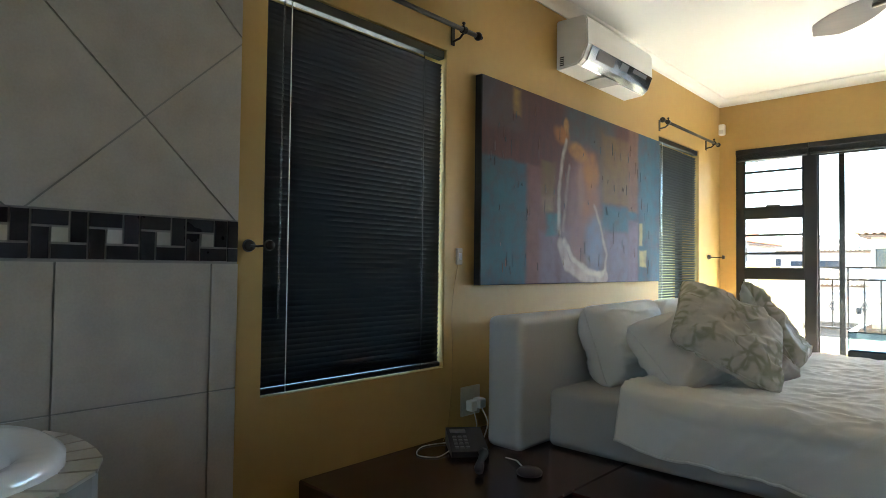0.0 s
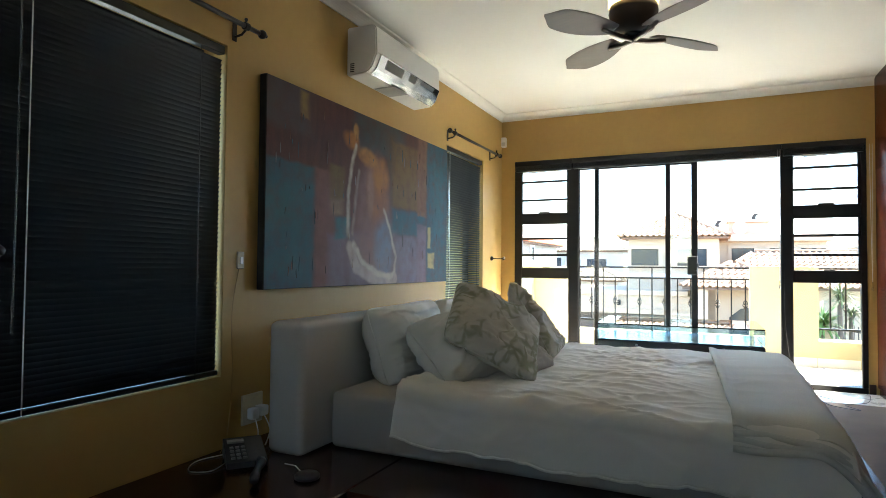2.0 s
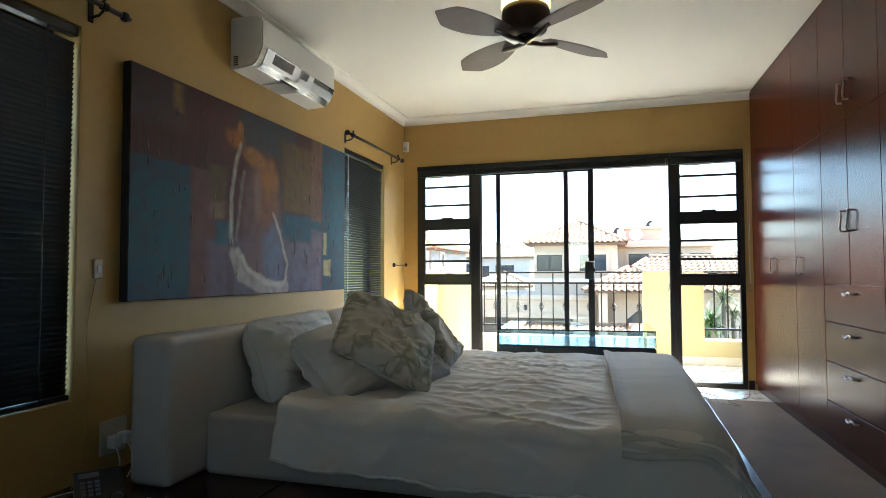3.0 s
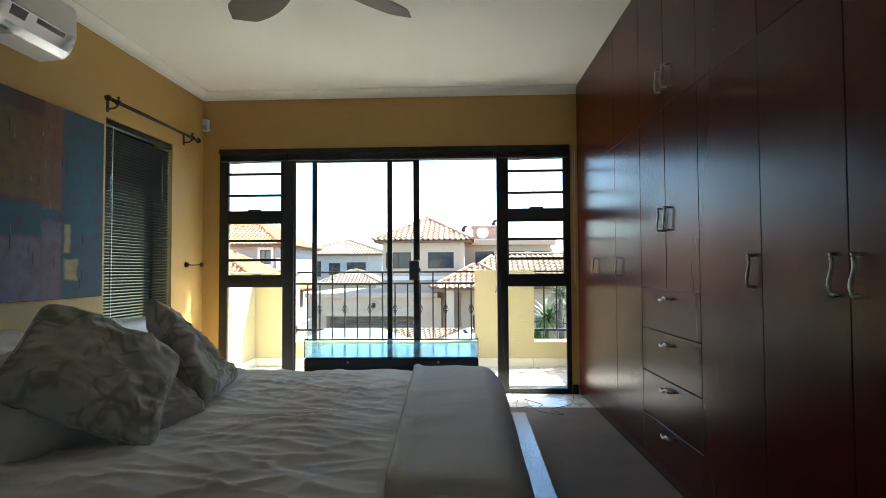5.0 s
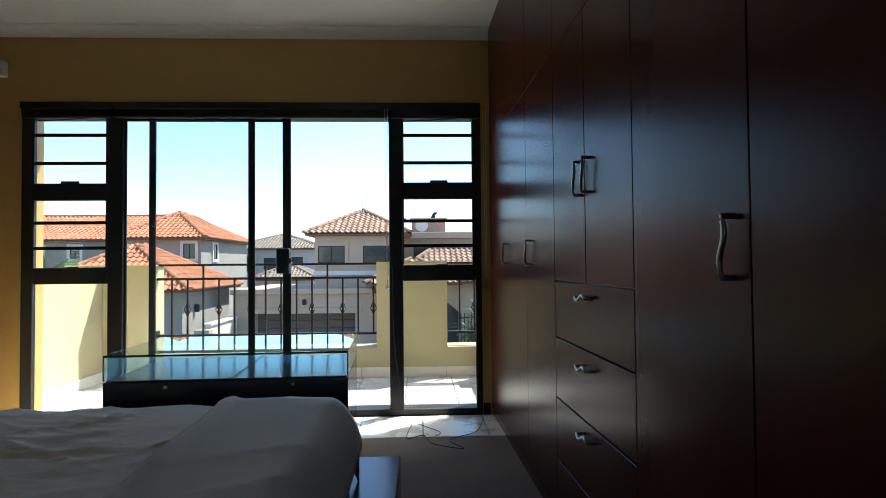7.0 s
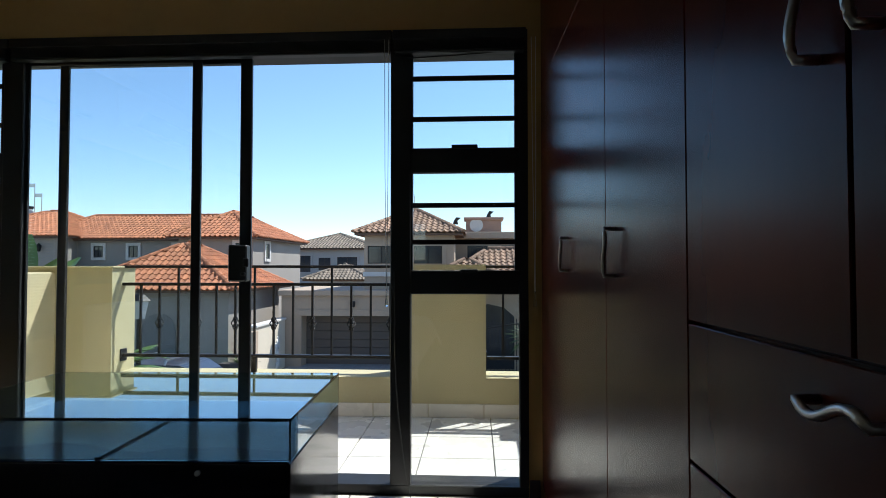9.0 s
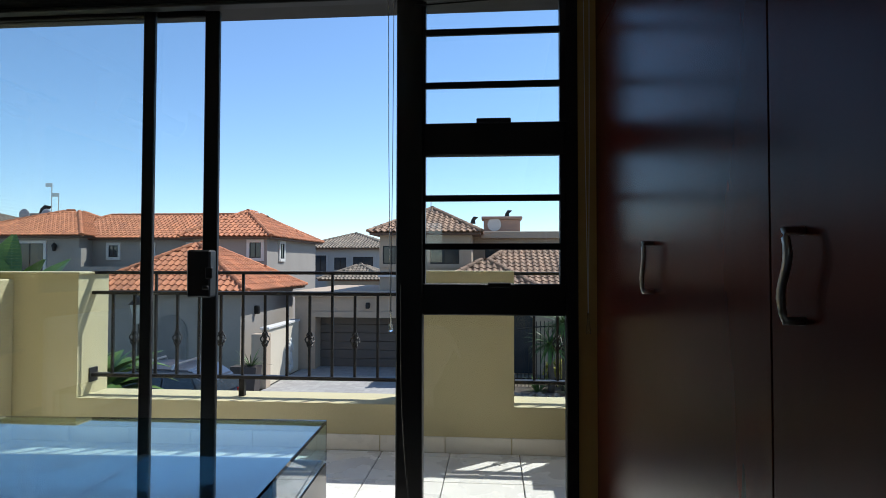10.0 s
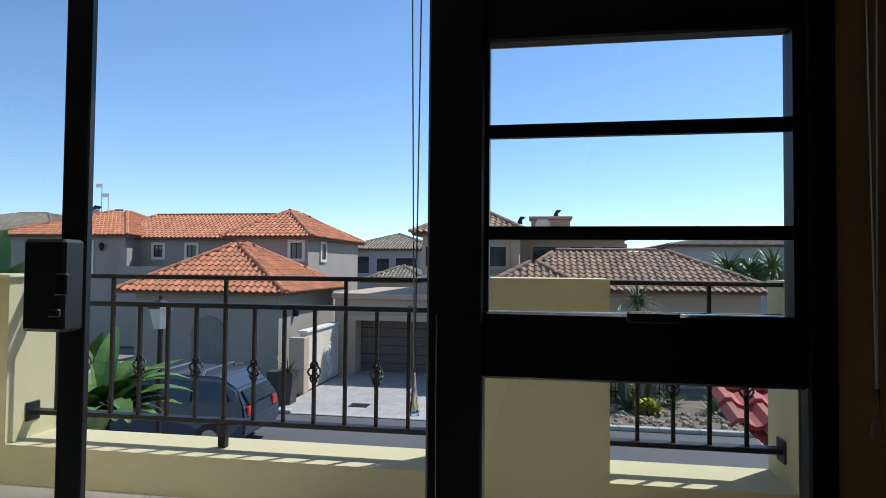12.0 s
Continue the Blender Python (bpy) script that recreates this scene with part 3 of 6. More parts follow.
def leafy():
    """Pale cotton with a faded grey-green leaf print."""
    m = mat("leaf_print", (0.60, 0.57, 0.49), 0.9, var=0.08, scale=5, fine=200, bump=0.25, bump_scale=320, depth=0.001)
    n, l = m.node_tree.nodes, m.node_tree.links
    p = n["Principled BSDF"]
    old = p.inputs["Base Color"].links[0].from_socket
    tc = n.new("ShaderNodeTexCoord")
    warp = n.new("ShaderNodeTexNoise")
    warp.inputs["Scale"].default_value = 5.0
    l.new(tc.outputs["Object"], warp.inputs["Vector"])
    add = n.new("ShaderNodeVectorMath")
    add.operation = "MULTIPLY_ADD"
    l.new(warp.outputs["Color"], add.inputs[0])
    add.inputs[1].default_value = (0.22, 0.22, 0.22)
    l.new(tc.outputs["Object"], add.inputs[2])
    vor = n.new("ShaderNodeTexVoronoi")
    vor.feature = "DISTANCE_TO_EDGE"
    vor.inputs["Scale"].default_value = 15.0
    l.new(add.outputs[0], vor.inputs["Vector"])
    big = n.new("ShaderNodeTexNoise")
    big.inputs["Scale"].default_value, big.inputs["Detail"].default_value = 8.0, 3.0
    l.new(tc.outputs["Object"], big.inputs["Vector"])
    s1 = n.new("ShaderNodeMapRange")
    s1.inputs["From Min"].default_value, s1.inputs["From Max"].default_value = 0.22, 0.06
    l.new(vor.outputs["Distance"], s1.inputs["Value"])
    s2 = n.new("ShaderNodeMapRange")
    s2.inputs["From Min"].default_value, s2.inputs["From Max"].default_value = 0.44, 0.54
    l.new(big.outputs["Fac"], s2.inputs["Value"])
    mul = n.new("ShaderNodeMath")
    mul.operation = "MULTIPLY"
    l.new(s1.outputs[0], mul.inputs[0])
    l.new(s2.outputs[0], mul.inputs[1])
    sc = n.new("ShaderNodeMath")
    sc.operation = "MULTIPLY"
    l.new(mul.outputs[0], sc.inputs[0])
    sc.inputs[1].default_value = 0.60
    mix = n.new("ShaderNodeMix")
    mix.data_type = "RGBA"
    l.new(sc.outputs[0], mix.inputs["Factor"])
    l.new(old, mix.inputs["A"])
    mix.inputs["B"].default_value = (0.20, 0.21, 0.11, 1)
    l.new(mix.outputs["Result"], p.inputs["Base Color"])
    return m


LEAFY = leafy()


def pillow(name, m, w, h, t, at, xdir, ydir, label, cat, seed=0, group="", droop=(0, 0, 0)):
    """w along xdir, h along ydir; droop: how far the top far corner hangs down; pinched corners, plump middle, creases."""
    n = 56
    xd = Vector(xdir).normalized()
    zd = xd.cross(Vector(ydir)).normalized()
    yd = zd.cross(xd)
    fall = Vector((Vector(droop).dot(xd), Vector(droop).dot(yd), Vector(droop).dot(zd)))

    def limp(a, b):
        return fall * ((1 + a) * (1 + b) / 4) ** 1.4
    bm = bmesh.new()
    for side in (1, -1):
        def f(u, v, side=side):
            a, b = 2 * u - 1, 2 * v - 1
            pin = 1 - 0.07 * (1 - a * a) * abs(b) ** 3
            pin2 = 1 - 0.07 * (1 - b * b) * abs(a) ** 3
            plump = (max(0.0, (1 - a ** 4) * (1 - b ** 4))) ** 0.55
            cut = 1 - 0.09 * (a * b) ** 4
            z = side * t / 2 * plump
            z += plump * (0.020 * noise.noise(Vector((a * 1.9 + seed, b * 1.9, seed))) + 0.012 * noise.noise(Vector((a * 4 + seed, b * 6.5, side))))
            z += side * plump * (crease(a, b, 0.8, 2.6, 0.6 + seed, 0.032, seed + 3.0) + crease(a, b, 1.0, 3.6, 2.0 + seed, 0.020, seed + 5.0))
            z -= 0.02 * (a * a - b * b) * 0.3
            return Vector((a * w / 2 * pin2 * cut, b * h / 2 * pin * cut, z)) + limp(a, b)
        sheet(bm, f, n, n)
    bmesh.ops.remove_doubles(bm, verts=bm.verts, dist=1e-4)
    bmesh.ops.recalc_face_normals(bm, faces=bm.faces)
    ob = part(name, bm, m, None, smooth=True)
    ob.matrix_basis = Matrix.Translation(at) @ Matrix((xd, yd, zd)).transposed().to_4x4()
    tagged(ob, label, cat, group)
    rim = []
    for k in range(80):
        s = 4 * k / 80
        q, r = int(s), 2 * (s - int(s)) - 1
        a, b = ((r, -1), (1, r), (-r, 1), (-1, -r))[q]
        cut = 1 - 0.09 * (a * b) ** 4
        rim.append(Vector((a * w / 2 * (1 - 0.07 * (1 - b * b) * abs(a) ** 3) * cut, b * h / 2 * (1 - 0.07 * (1 - a * a) * abs(b) ** 3) * cut, 0)) + limp(a, b))
    seam = part("seam", tube(bmesh.new(), rim + [rim[0]], 0.004, 5), m, None, smooth=True)
    seam.parent = ob
    return ob


G = "pillows on the bed"
# three sleeping pillows against the headboard, then the printed cushions
pillow("pillow", LINEN, 0.66, 0.42, 0.24, (-0.84, 4.08, 0.63), (0.06, 1, 0.03), (-0.35, 0.0, 1), "plain white pillow propped on the headboard", "pillow", 1, G)
pillow("pillow", LINEN, 0.66, 0.42, 0.20, (-0.85, 4.82, 0.63), (-0.05, 1, 0.0), (-0.35, 0.0, 1), "plain white pillow beside another on the headboard", "pillow", 2, G)
pillow("pillow", LINEN, 0.60, 0.41, 0.25, (-0.52, 4.05, 0.605), (0.20, 1, 0.03), (-0.80, 0.15, 0.80), "plump white pillow leaning in front of another", "pillow", 3, G)
pillow("pillow", LINEN, 0.60, 0.40, 0.17, (-0.52, 4.78, 0.585), (-0.1, 1, 0.0), (-0.90, 0.0, 0.6), "white pillow lying behind the printed cushions", "pillow", 4, G)
pillow("cushion", LEAFY, 0.54, 0.49, 0.15, (-0.350, 4.085, 0.705), (0.372, 0.245, -0.231), (-0.065, 0.385, 0.234), "square cotton cushion with a faded green leaf print", "cushion", 5, "printed cushions")
pillow("cushion", LEAFY, 0.56, 0.53, 0.14, (-0.325, 4.76, 0.725), (-0.10, 0.62, -0.01), (-0.27, 0.02, 0.47), "limp printed cotton cushion leaning on the pillows", "cushion", 6, "printed cushions", (-0.02, -0.14, -0.26))
pillow("cushion", BASEF, 0.42, 0.30, 0.12, (-0.30, 4.33, 0.555), (0.22, 1, 0), (-0.62, 0.05, 0.42), "small plain beige cushion under the printed ones", "cushion", 7)

# ---- painting ----
pic = thing("painting", (XW, 4.6, 0.905), "large unframed abstract canvas in blue, rust and ochre blocks", "painting")
PY0, PY1, PZ0, PZ1, PX = 3.522, 5.705, 0.905, 2.0, -1.372
part("canvas", boxes((XW + 0.002, PX, PY0, PY1, PZ0, PZ1), bevel=0.004), mat("painted_edge", (0.03, 0.026, 0.028), 0.6), pic)


def painted_canvas():
    """Soft-edged fields, strokes and round forms laid over one another in oil paint."""
    m = mat("oil_paint", (0.11, 0.052, 0.05), 0.6, col2=(0.07, 0.038, 0.04), spec=0.12, scale=3.0, fine=26, stretch=(1, 9, 2.2), bump=0.6, bump_scale=45, depth=0.0012, rough_var=0.15)
    n, l = m.node_tree.nodes, m.node_tree.links
    p = n["Principled BSDF"]
    col = p.inputs["Base Color"].links[0].from_socket

    def math_node(op, a, b=None, c=None):
        k = n.new("ShaderNodeMath")
        k.operation = op
        for i, v in enumerate((a, b, c)):
            if v is None:
                continue
            if isinstance(v, (int, float)):
                k.inputs[i].default_value = v
            else:
                l.new(v, k.inputs[i])
        return k.outputs[0]
    tc = n.new("ShaderNodeTexCoord")
    sep = n.new("ShaderNodeSeparateXYZ")
    l.new(tc.outputs["Object"], sep.inputs[0])

    def wobble(scale, seed):
        w = n.new("ShaderNodeTexNoise")
        w.inputs["Scale"].default_value, w.inputs["Detail"].default_value = scale, 4.0
        off = n.new("ShaderNodeVectorMath")
        off.inputs[1].default_value = (seed, seed * 2, seed)
        l.new(tc.outputs["Object"], off.inputs[0])
        l.new(off.outputs[0], w.inputs["Vector"])
        return math_node("SUBTRACT", w.outputs["Fac"], 0.5)
    u = math_node("MULTIPLY_ADD", sep.outputs["Y"], 1 / (PY1 - PY0), -PY0 / (PY1 - PY0))
    v = math_node("MULTIPLY_ADD", sep.outputs["Z"], 1 / (PZ1 - PZ0), -PZ0 / (PZ1 - PZ0))
    u = math_node("MULTIPLY_ADD", wobble(9.0, 3.0), 0.020, u)
    v = math_node("MULTIPLY_ADD", wobble(9.0, 7.0), 0.035, v)
    thin = n.new("ShaderNodeMapRange")
    thin.inputs["From Min"].default_value, thin.inputs["From Max"].default_value = -0.25, 0.10
    thin.inputs["To Min"].default_value, thin.inputs["To Max"].default_value = 0.45, 1.0
    l.new(wobble(14.0, 11.0), thin.inputs["Value"])

    def lay(dist, soft, colour, strength):
        nonlocal col
        f = n.new("ShaderNodeMapRange")
        f.interpolation_type = "SMOOTHSTEP"
        f.inputs["From Min"].default_value, f.inputs["From Max"].default_value = soft, -soft
        l.new(dist, f.inputs["Value"])
        k = math_node("MULTIPLY", math_node("MULTIPLY", f.outputs[0], thin.outputs[0]), strength)
        mx = n.new("ShaderNodeMix")
        mx.data_type = "RGBA"
        l.new(k, mx.inputs["Factor"])
        l.new(col, mx.inputs["A"])
        mx.inputs["B"].default_value = (0.82 * colour[0], 0.80 * colour[1], 0.78 * colour[2], 1)
        col = mx.outputs["Result"]

    def field(u0, u1, v0, v1, colour, soft=0.012, strength=1.0):
        du = math_node("SUBTRACT", math_node("ABSOLUTE", math_node("SUBTRACT", u, (u0 + u1) / 2)), (u1 - u0) / 2)
        dv = math_node("SUBTRACT", math_node("ABSOLUTE", math_node("SUBTRACT", v, (v0 + v1) / 2)), (v1 - v0) / 2)
        lay(math_node("MAXIMUM", du, dv), soft, colour, strength)

    def form(cu, cv, ru, rv, colour, soft=0.35, strength=1.0, lean=0.0):
        a = math_node("SUBTRACT", u, cu)
        b = math_node("SUBTRACT", v, cv)
        a = math_node("MULTIPLY_ADD", b, -lean, a)
        d = math_node("SQRT", math_node("ADD", math_node("POWER", math_node("MULTIPLY", a, 1 / ru), 2.0), math_node("POWER", math_node("MULTIPLY", b, 1 / rv), 2.0)))
        lay(math_node("SUBTRACT", d, 1.0), soft, colour, strength)

    def stroke(pts, wide, colour, strength=0.95):
        best = None
        for (a0, b0), (a1, b1) in zip(pts, pts[1:]):
            du, dv = (a1 - a0) * 2, b1 - b0
            ll = du * du + dv * dv
            pu = math_node("MULTIPLY", math_node("SUBTRACT", u, a0), 2.0)
            pv = math_node("SUBTRACT", v, b0)
            t = math_node("MULTIPLY", math_node("ADD", math_node("MULTIPLY", pu, du), math_node("MULTIPLY", pv, dv)), 1 / ll)
            t = math_node("MINIMUM", math_node("MAXIMUM", t, 0.0), 1.0)
            eu = math_node("MULTIPLY_ADD", t, -du, pu)
            ev = math_node("MULTIPLY_ADD", t, -dv, pv)
            d = math_node("SQRT", math_node("ADD", math_node("MULTIPLY", eu, eu), math_node("MULTIPLY", ev, ev)))
            best = d if best is None else math_node("MINIMUM", best, d)
        lay(math_node("SUBTRACT", best, wide), 0.012, colour, strength)
    field(-0.1, 0.16, 0.78, 1.1, (0.10, 0.085, 0.095), 0.05)
    field(-0.1, 0.185, -0.1, 0.62, (0.055, 0.115, 0.15))
    field(0.02, 0.16, 0.05, 0.5, (0.045, 0.14, 0.18), 0.06, 0.6)
    field(0.185, 0.275, -0.1, 0.62, (0.20, 0.105, 0.10))
    field(0.245, 0.33, -0.1, 0.28, (0.19, 0.145, 0.19), 0.02)
    field(0.25, 0.315, 0.47, 0.66, (0.16, 0.12, 0.065))
    field(0.26, 0.31, 0.39, 0.47, (0.30, 0.22, 0.15), 0.02)
    field(0.275, 0.345, 0.26, 0.38, (0.05, 0.16, 0.20))
    field(0.37, 0.66, 0.78, 1.1, (0.085, 0.10, 0.11), 0.03)
    field(0.55, 0.60, 0.48, 0.95, (0.11, 0.09, 0.075), 0.03)
    field(0.585, 0.76, 0.49, 0.91, (0.185, 0.125, 0.065), 0.02)
    field(0.58, 0.82, 0.31, 0.48, (0.05, 0.125, 0.18), 0.02)
    field(0.60, 0.76, -0.1, 0.31, (0.18, 0.165, 0.24), 0.02)
    field(0.33, 0.60, -0.1, 0.32, (0.19, 0.15, 0.19), 0.04)
    field(0.755, 0.83, 0.46, 1.1, (0.22, 0.125, 0.09))
    field(0.755, 0.83, -0.1, 0.40, (0.20, 0.16, 0.23))
    field(0.828, 1.1, -0.1, 1.1, (0.055, 0.115, 0.165))
    field(0.87, 0.96, 0.30, 0.85, (0.045, 0.15, 0.21), 0.05, 0.6)
    form(0.475, 0.40, 0.095, 0.36, (0.22, 0.135, 0.13), 0.3)
    form(0.535, 0.22, 0.055, 0.20, (0.17, 0.20, 0.30), 0.4)
    form(0.495, 0.57, 0.060, 0.20, (0.29, 0.145, 0.09), 0.35)
    form(0.455, 0.56, 0.018, 0.14, (0.33, 0.22, 0.19), 0.5, 0.8)
    form(0.515, 0.655, 0.042, 0.105, (0.40, 0.19, 0.075), 0.4)
    form(0.435, 0.755, 0.050, 0.050, (0.42, 0.21, 0.08), 0.4, 1.0, -0.3)
    form(0.350, 0.825, 0.036, 0.050, (0.38, 0.165, 0.06), 0.4)
    form(0.375, 0.885, 0.012, 0.045, (0.46, 0.24, 0.09), 0.4)
    stroke([(0.372, 0.80), (0.345, 0.62), (0.335, 0.42), (0.338, 0.28)], 0.014, (0.50, 0.46, 0.40))
    stroke([(0.39, 0.66), (0.37, 0.45), (0.36, 0.30)], 0.012, (0.36, 0.30, 0.28), 0.7)
    stroke([(0.345, 0.22), (0.385, 0.10), (0.46, 0.045), (0.54, 0.03), (0.60, 0.035)], 0.035, (0.46, 0.40, 0.37))
    stroke([(0.365, 0.24), (0.41, 0.14), (0.50, 0.07), (0.58, 0.05)], 0.018, (0.60, 0.55, 0.49))
    stroke([(0.53, 0.46), (0.575, 0.33), (0.608, 0.17), (0.60, 0.08), (0.565, 0.035)], 0.011, (0.56, 0.51, 0.45))
    field(0.125, 0.155, 0.86, 0.985, (0.30, 0.20, 0.08), 0.012)
    field(0.838, 0.862, 0.24, 0.39, (0.42, 0.36, 0.20), 0.006)
    field(0.842, 0.890, 0.10, 0.21, (0.44, 0.37, 0.19), 0.008)
    l.new(col, p.inputs["Base Color"])
    return m


part("painted_face", boxes((PX, PX + 0.002, PY0 + 0.003, PY1 - 0.003, PZ0 + 0.003, PZ1 - 0.003)), painted_canvas(), pic, "abstract figure in blue, rust, ochre and white oil paint")
DABS = {"blue": (0.03, 0.09, 0.13), "dark": (0.03, 0.03, 0.035), "rust": (0.16, 0.08, 0.06), "pale": (0.22, 0.20, 0.22)}
rng = random.Random(21)
for tone, c in DABS.items():
    dab = mat("dab_" + tone, c, 0.6, var=0.4, bump=0.4, bump_scale=60)
    bm = bmesh.new()
    for k in range(22):
        w = rng.uniform(0.002, 0.006)
        y, z = PY0 + rng.uniform(0.03, 0.94) * (PY1 - PY0), PZ0 + rng.uniform(0.03, 0.88) * (PZ1 - PZ0)
        h = rng.uniform(0.01, 0.09)
        j = rng.uniform(-0.006, 0.006)
        prism(bm, [(y, z), (y + w, z + 0.1 * h), (y + w + j, z + 0.6 * h), (y + 0.6 * w + j, z + h), (y + j, z + 0.7 * h)], "x", PX + 0.001, PX + rng.uniform(0.003, 0.0042))
    part("impasto", bm, dab, pic)["kind"] = "stuff"

# ---- air conditioner ----
ac = thing("air_conditioner", (XW, 4.74, 2.36), "white wall-mounted air conditioner with its mirrored flap open", "air conditioner")
AY0, AY1 = 4.29, 5.19
bm = prism(bmesh.new(), [(XW + 0.002, 2.52), (-1.225, 2.515), (-1.205, 2.49), (-1.20, 2.335), (-1.235, 2.255), (-1.27, 2.225), (XW + 0.002, 2.215)], "y", AY0, AY1)
bmesh.ops.bevel(bm, geom=[e for e in bm.edges], offset=0.008, segments=2, affect="EDGES")
part("housing", bm, PLASTIC, ac, smooth=False)
bm = prism(bmesh.new(), [(-1.197, 2.338), (-1.194, 2.334), (-1.229, 2.252), (-1.262, 2.226), (-1.268, 2.222), (-1.236, 2.258)], "y", AY0 + 0.05, AY1 - 0.02)
part("flap", bm, mat("dark_chrome", (0.16, 0.165, 0.17), 0.10, metal=1.0, bump=0.05, bump_scale=12), ac, "mirror-bright air flap")
part("groove", boxes((-1.40, -1.25, AY0 + 0.3, AY0 + 0.5, 2.212, 2.2165)), mat("grey_label", (0.45, 0.45, 0.44), 0.5), ac, "grey label under the housing")
# flat black strips added on the flap for the dark patches its mirror shows
for k, (f0, f1) in enumerate(((0.10, 0.36), (0.46, 0.58), (0.66, 0.90))):
    q0, q1 = AY0 + 0.05 + f0 * (AY1 - AY0 - 0.07), AY0 + 0.05 + f1 * (AY1 - AY0 - 0.07)
    part("louvre", prism(bmesh.new(), [(-1.1975, 2.329), (-1.1935, 2.327), (-1.2175 - 0.004 * k, 2.272), (-1.2215 - 0.004 * k, 2.274)], "y", q0, q1), BLACKP, ac, "black strip for a dark patch in the mirrored flap")
for k in range(5):
    part("vent_slot", boxes((-1.39, -1.36, AY0 - 0.003, AY0 + 0.004, 2.235 + 0.012 * k, 2.241 + 0.012 * k)), BLACKP, ac)

# ---- ceiling fan ----
FX, FYC = 0.30, 4.33
fan = thing("ceiling_fan", (FX, FYC, ZC), "four-bladed taupe ceiling fan with a lit lamp ring", "ceiling fan")
BROWN = mat("dark_bronze", (0.07, 0.05, 0.04), 0.45, metal=0.4, var=0.2)
part("canopy", lathe(bmesh.new(), (FX, FYC, 0), [(0.0, ZC), (0.07, ZC), (0.065, ZC - 0.05), (0.02, ZC - 0.07), (0, ZC - 0.07)], 24), BROWN, fan, smooth=True)
part("down_rod", rod(bmesh.new(), (FX, FYC, 2.45), (FX, FYC, ZC - 0.05), 0.013, 10), BROWN, fan)
part("lamp_ring", lathe(bmesh.new(), (FX, FYC, 0), [(0, 2.455), (0.10, 2.455), (0.122, 2.44), (0.124, 2.37), (0.115, 2.362), (0, 2.362)], 32), lit("warm_opal", (1.0, 0.70, 0.24), 0.45), fan, "glowing warm opal lamp ring", smooth=True)
part("motor", lathe(bmesh.new(), (FX, FYC, 0), [(0, 2.36), (0.118, 2.36), (0.122, 2.33), (0.105, 2.25), (0.06, 2.225), (0, 2.22)], 32), BROWN, fan, smooth=True)
part("hub", lathe(bmesh.new(), (FX, FYC, 0), [(0, 2.225), (0.045, 2.222), (0.04, 2.205), (0, 2.198)], 20), BLACKP, fan, smooth=True)
for k, ang in enumerate((-132, -47, 42, 137)):
    c, s = math.cos(radians(ang)), math.sin(radians(ang))

    def bl_pt(u, v, side, c=c, s=s):
        r = 0.12 + 0.43 * u
        wid = 0.030 + 0.052 * math.sin(math.pi * min(1, u * 0.80 + 0.06))
        if u > 0.80:
            wid *= max(0.08, 1 - ((u - 0.80) / 0.20) ** 1.6)
        q = (v - 0.5) * 2 * wid + 0.030 * u * u
        z = 2.225 + 0.22 * q + side * 0.003 - 0.02 * u
        return Vector((FX + r * c - q * s, FYC + r * s + q * c, z))
    bm = bmesh.new()
    sheet(bm, lambda u, v: bl_pt(u, v, 1), 26, 6)
    sheet(bm, lambda u, v: bl_pt(u, v, -1), 26, 6)
    bmesh.ops.recalc_face_normals(bm, faces=bm.faces)
    bl_ob = part("blade", bm, BLADE, fan, smooth=True)
    bm = bmesh.new()
    tube(bm, [(FX + 0.01 * c, FYC + 0.01 * s, 2.192), (FX + 0.09 * c, FYC + 0.09 * s, 2.196), (FX + 0.19 * c, FYC + 0.19 * s, 2.212)], [0.012, 0.014, 0.010], 6)
    part("blade_arm", bm, STEEL, fan, "pale metal blade arm", smooth=True)

# ---- tiled bath corner ----
tiled = thing("wall_tiling", (XW, 1.5, 0.5), "stone-look wall tiles with a black and cream mosaic band", "wall tiles", kind="structure")
part("grout_bed", boxes((XW, XW + 0.004, YB, 2.218, 0.0, ZC - 0.072)), GROUT, tiled)
TT0, TT1 = XW + 0.004, XW + 0.011


def tile(m, poly):
    bm = prism(bmesh.new(), poly, "x", TT0, TT1)
    part("tile", bm, m, tiled)


def clip(poly, y1, z0, z1):
    """Cut an outline to y <= y1 and z0 <= z <= z1."""
    for ax, lim, sgn in ((0, y1, 1), (1, z0, -1), (1, z1, 1), (0, YB, -1)):
        out = []
        for p, q in zip(poly, poly[1:] + poly[:1]):
            a, b = sgn * (lim - p[ax]), sgn * (lim - q[ax])
            if a >= 0:
                out.append(p)
            if (a > 0 > b) or (a < 0 < b):
                f = a / (a - b)
                out.append((p[0] + f * (q[0] - p[0]), p[1] + f * (q[1] - p[1])))
        poly = out
        if len(poly) < 3:
            return None
    return poly


gp = 0.003
ylines = [2.218, 2.120] + [2.120 - 0.464 * k for k in range(1, 5)]
for z0, z1 in ((0.562, 1.003), (0.10, 0.562)):
    for a, b in zip(ylines, ylines[1:]):
        tile(WTILE, [(b + gp, z0 + gp), (a - (gp if a < 2.21 else 0), z0 + gp), (a - (gp if a < 2.21 else 0), z1 - gp), (b + gp, z1 - gp)])
# tiles laid on the diagonal above the band
cy, cz, half = 1.892, 1.465, 0.3355
for i in range(-4, 5):
    for j in range(-2, 6):
        y, z = cy + (i + j) * half, cz + (j - i) * half
        y += half
        d = half - gp * 1.4
        poly = clip([(y - d, z), (y, z - d), (y + d, z), (y, z + d)], 2.216, 1.155, ZC - 0.075)
        if poly:
            tile(WTILE, poly)
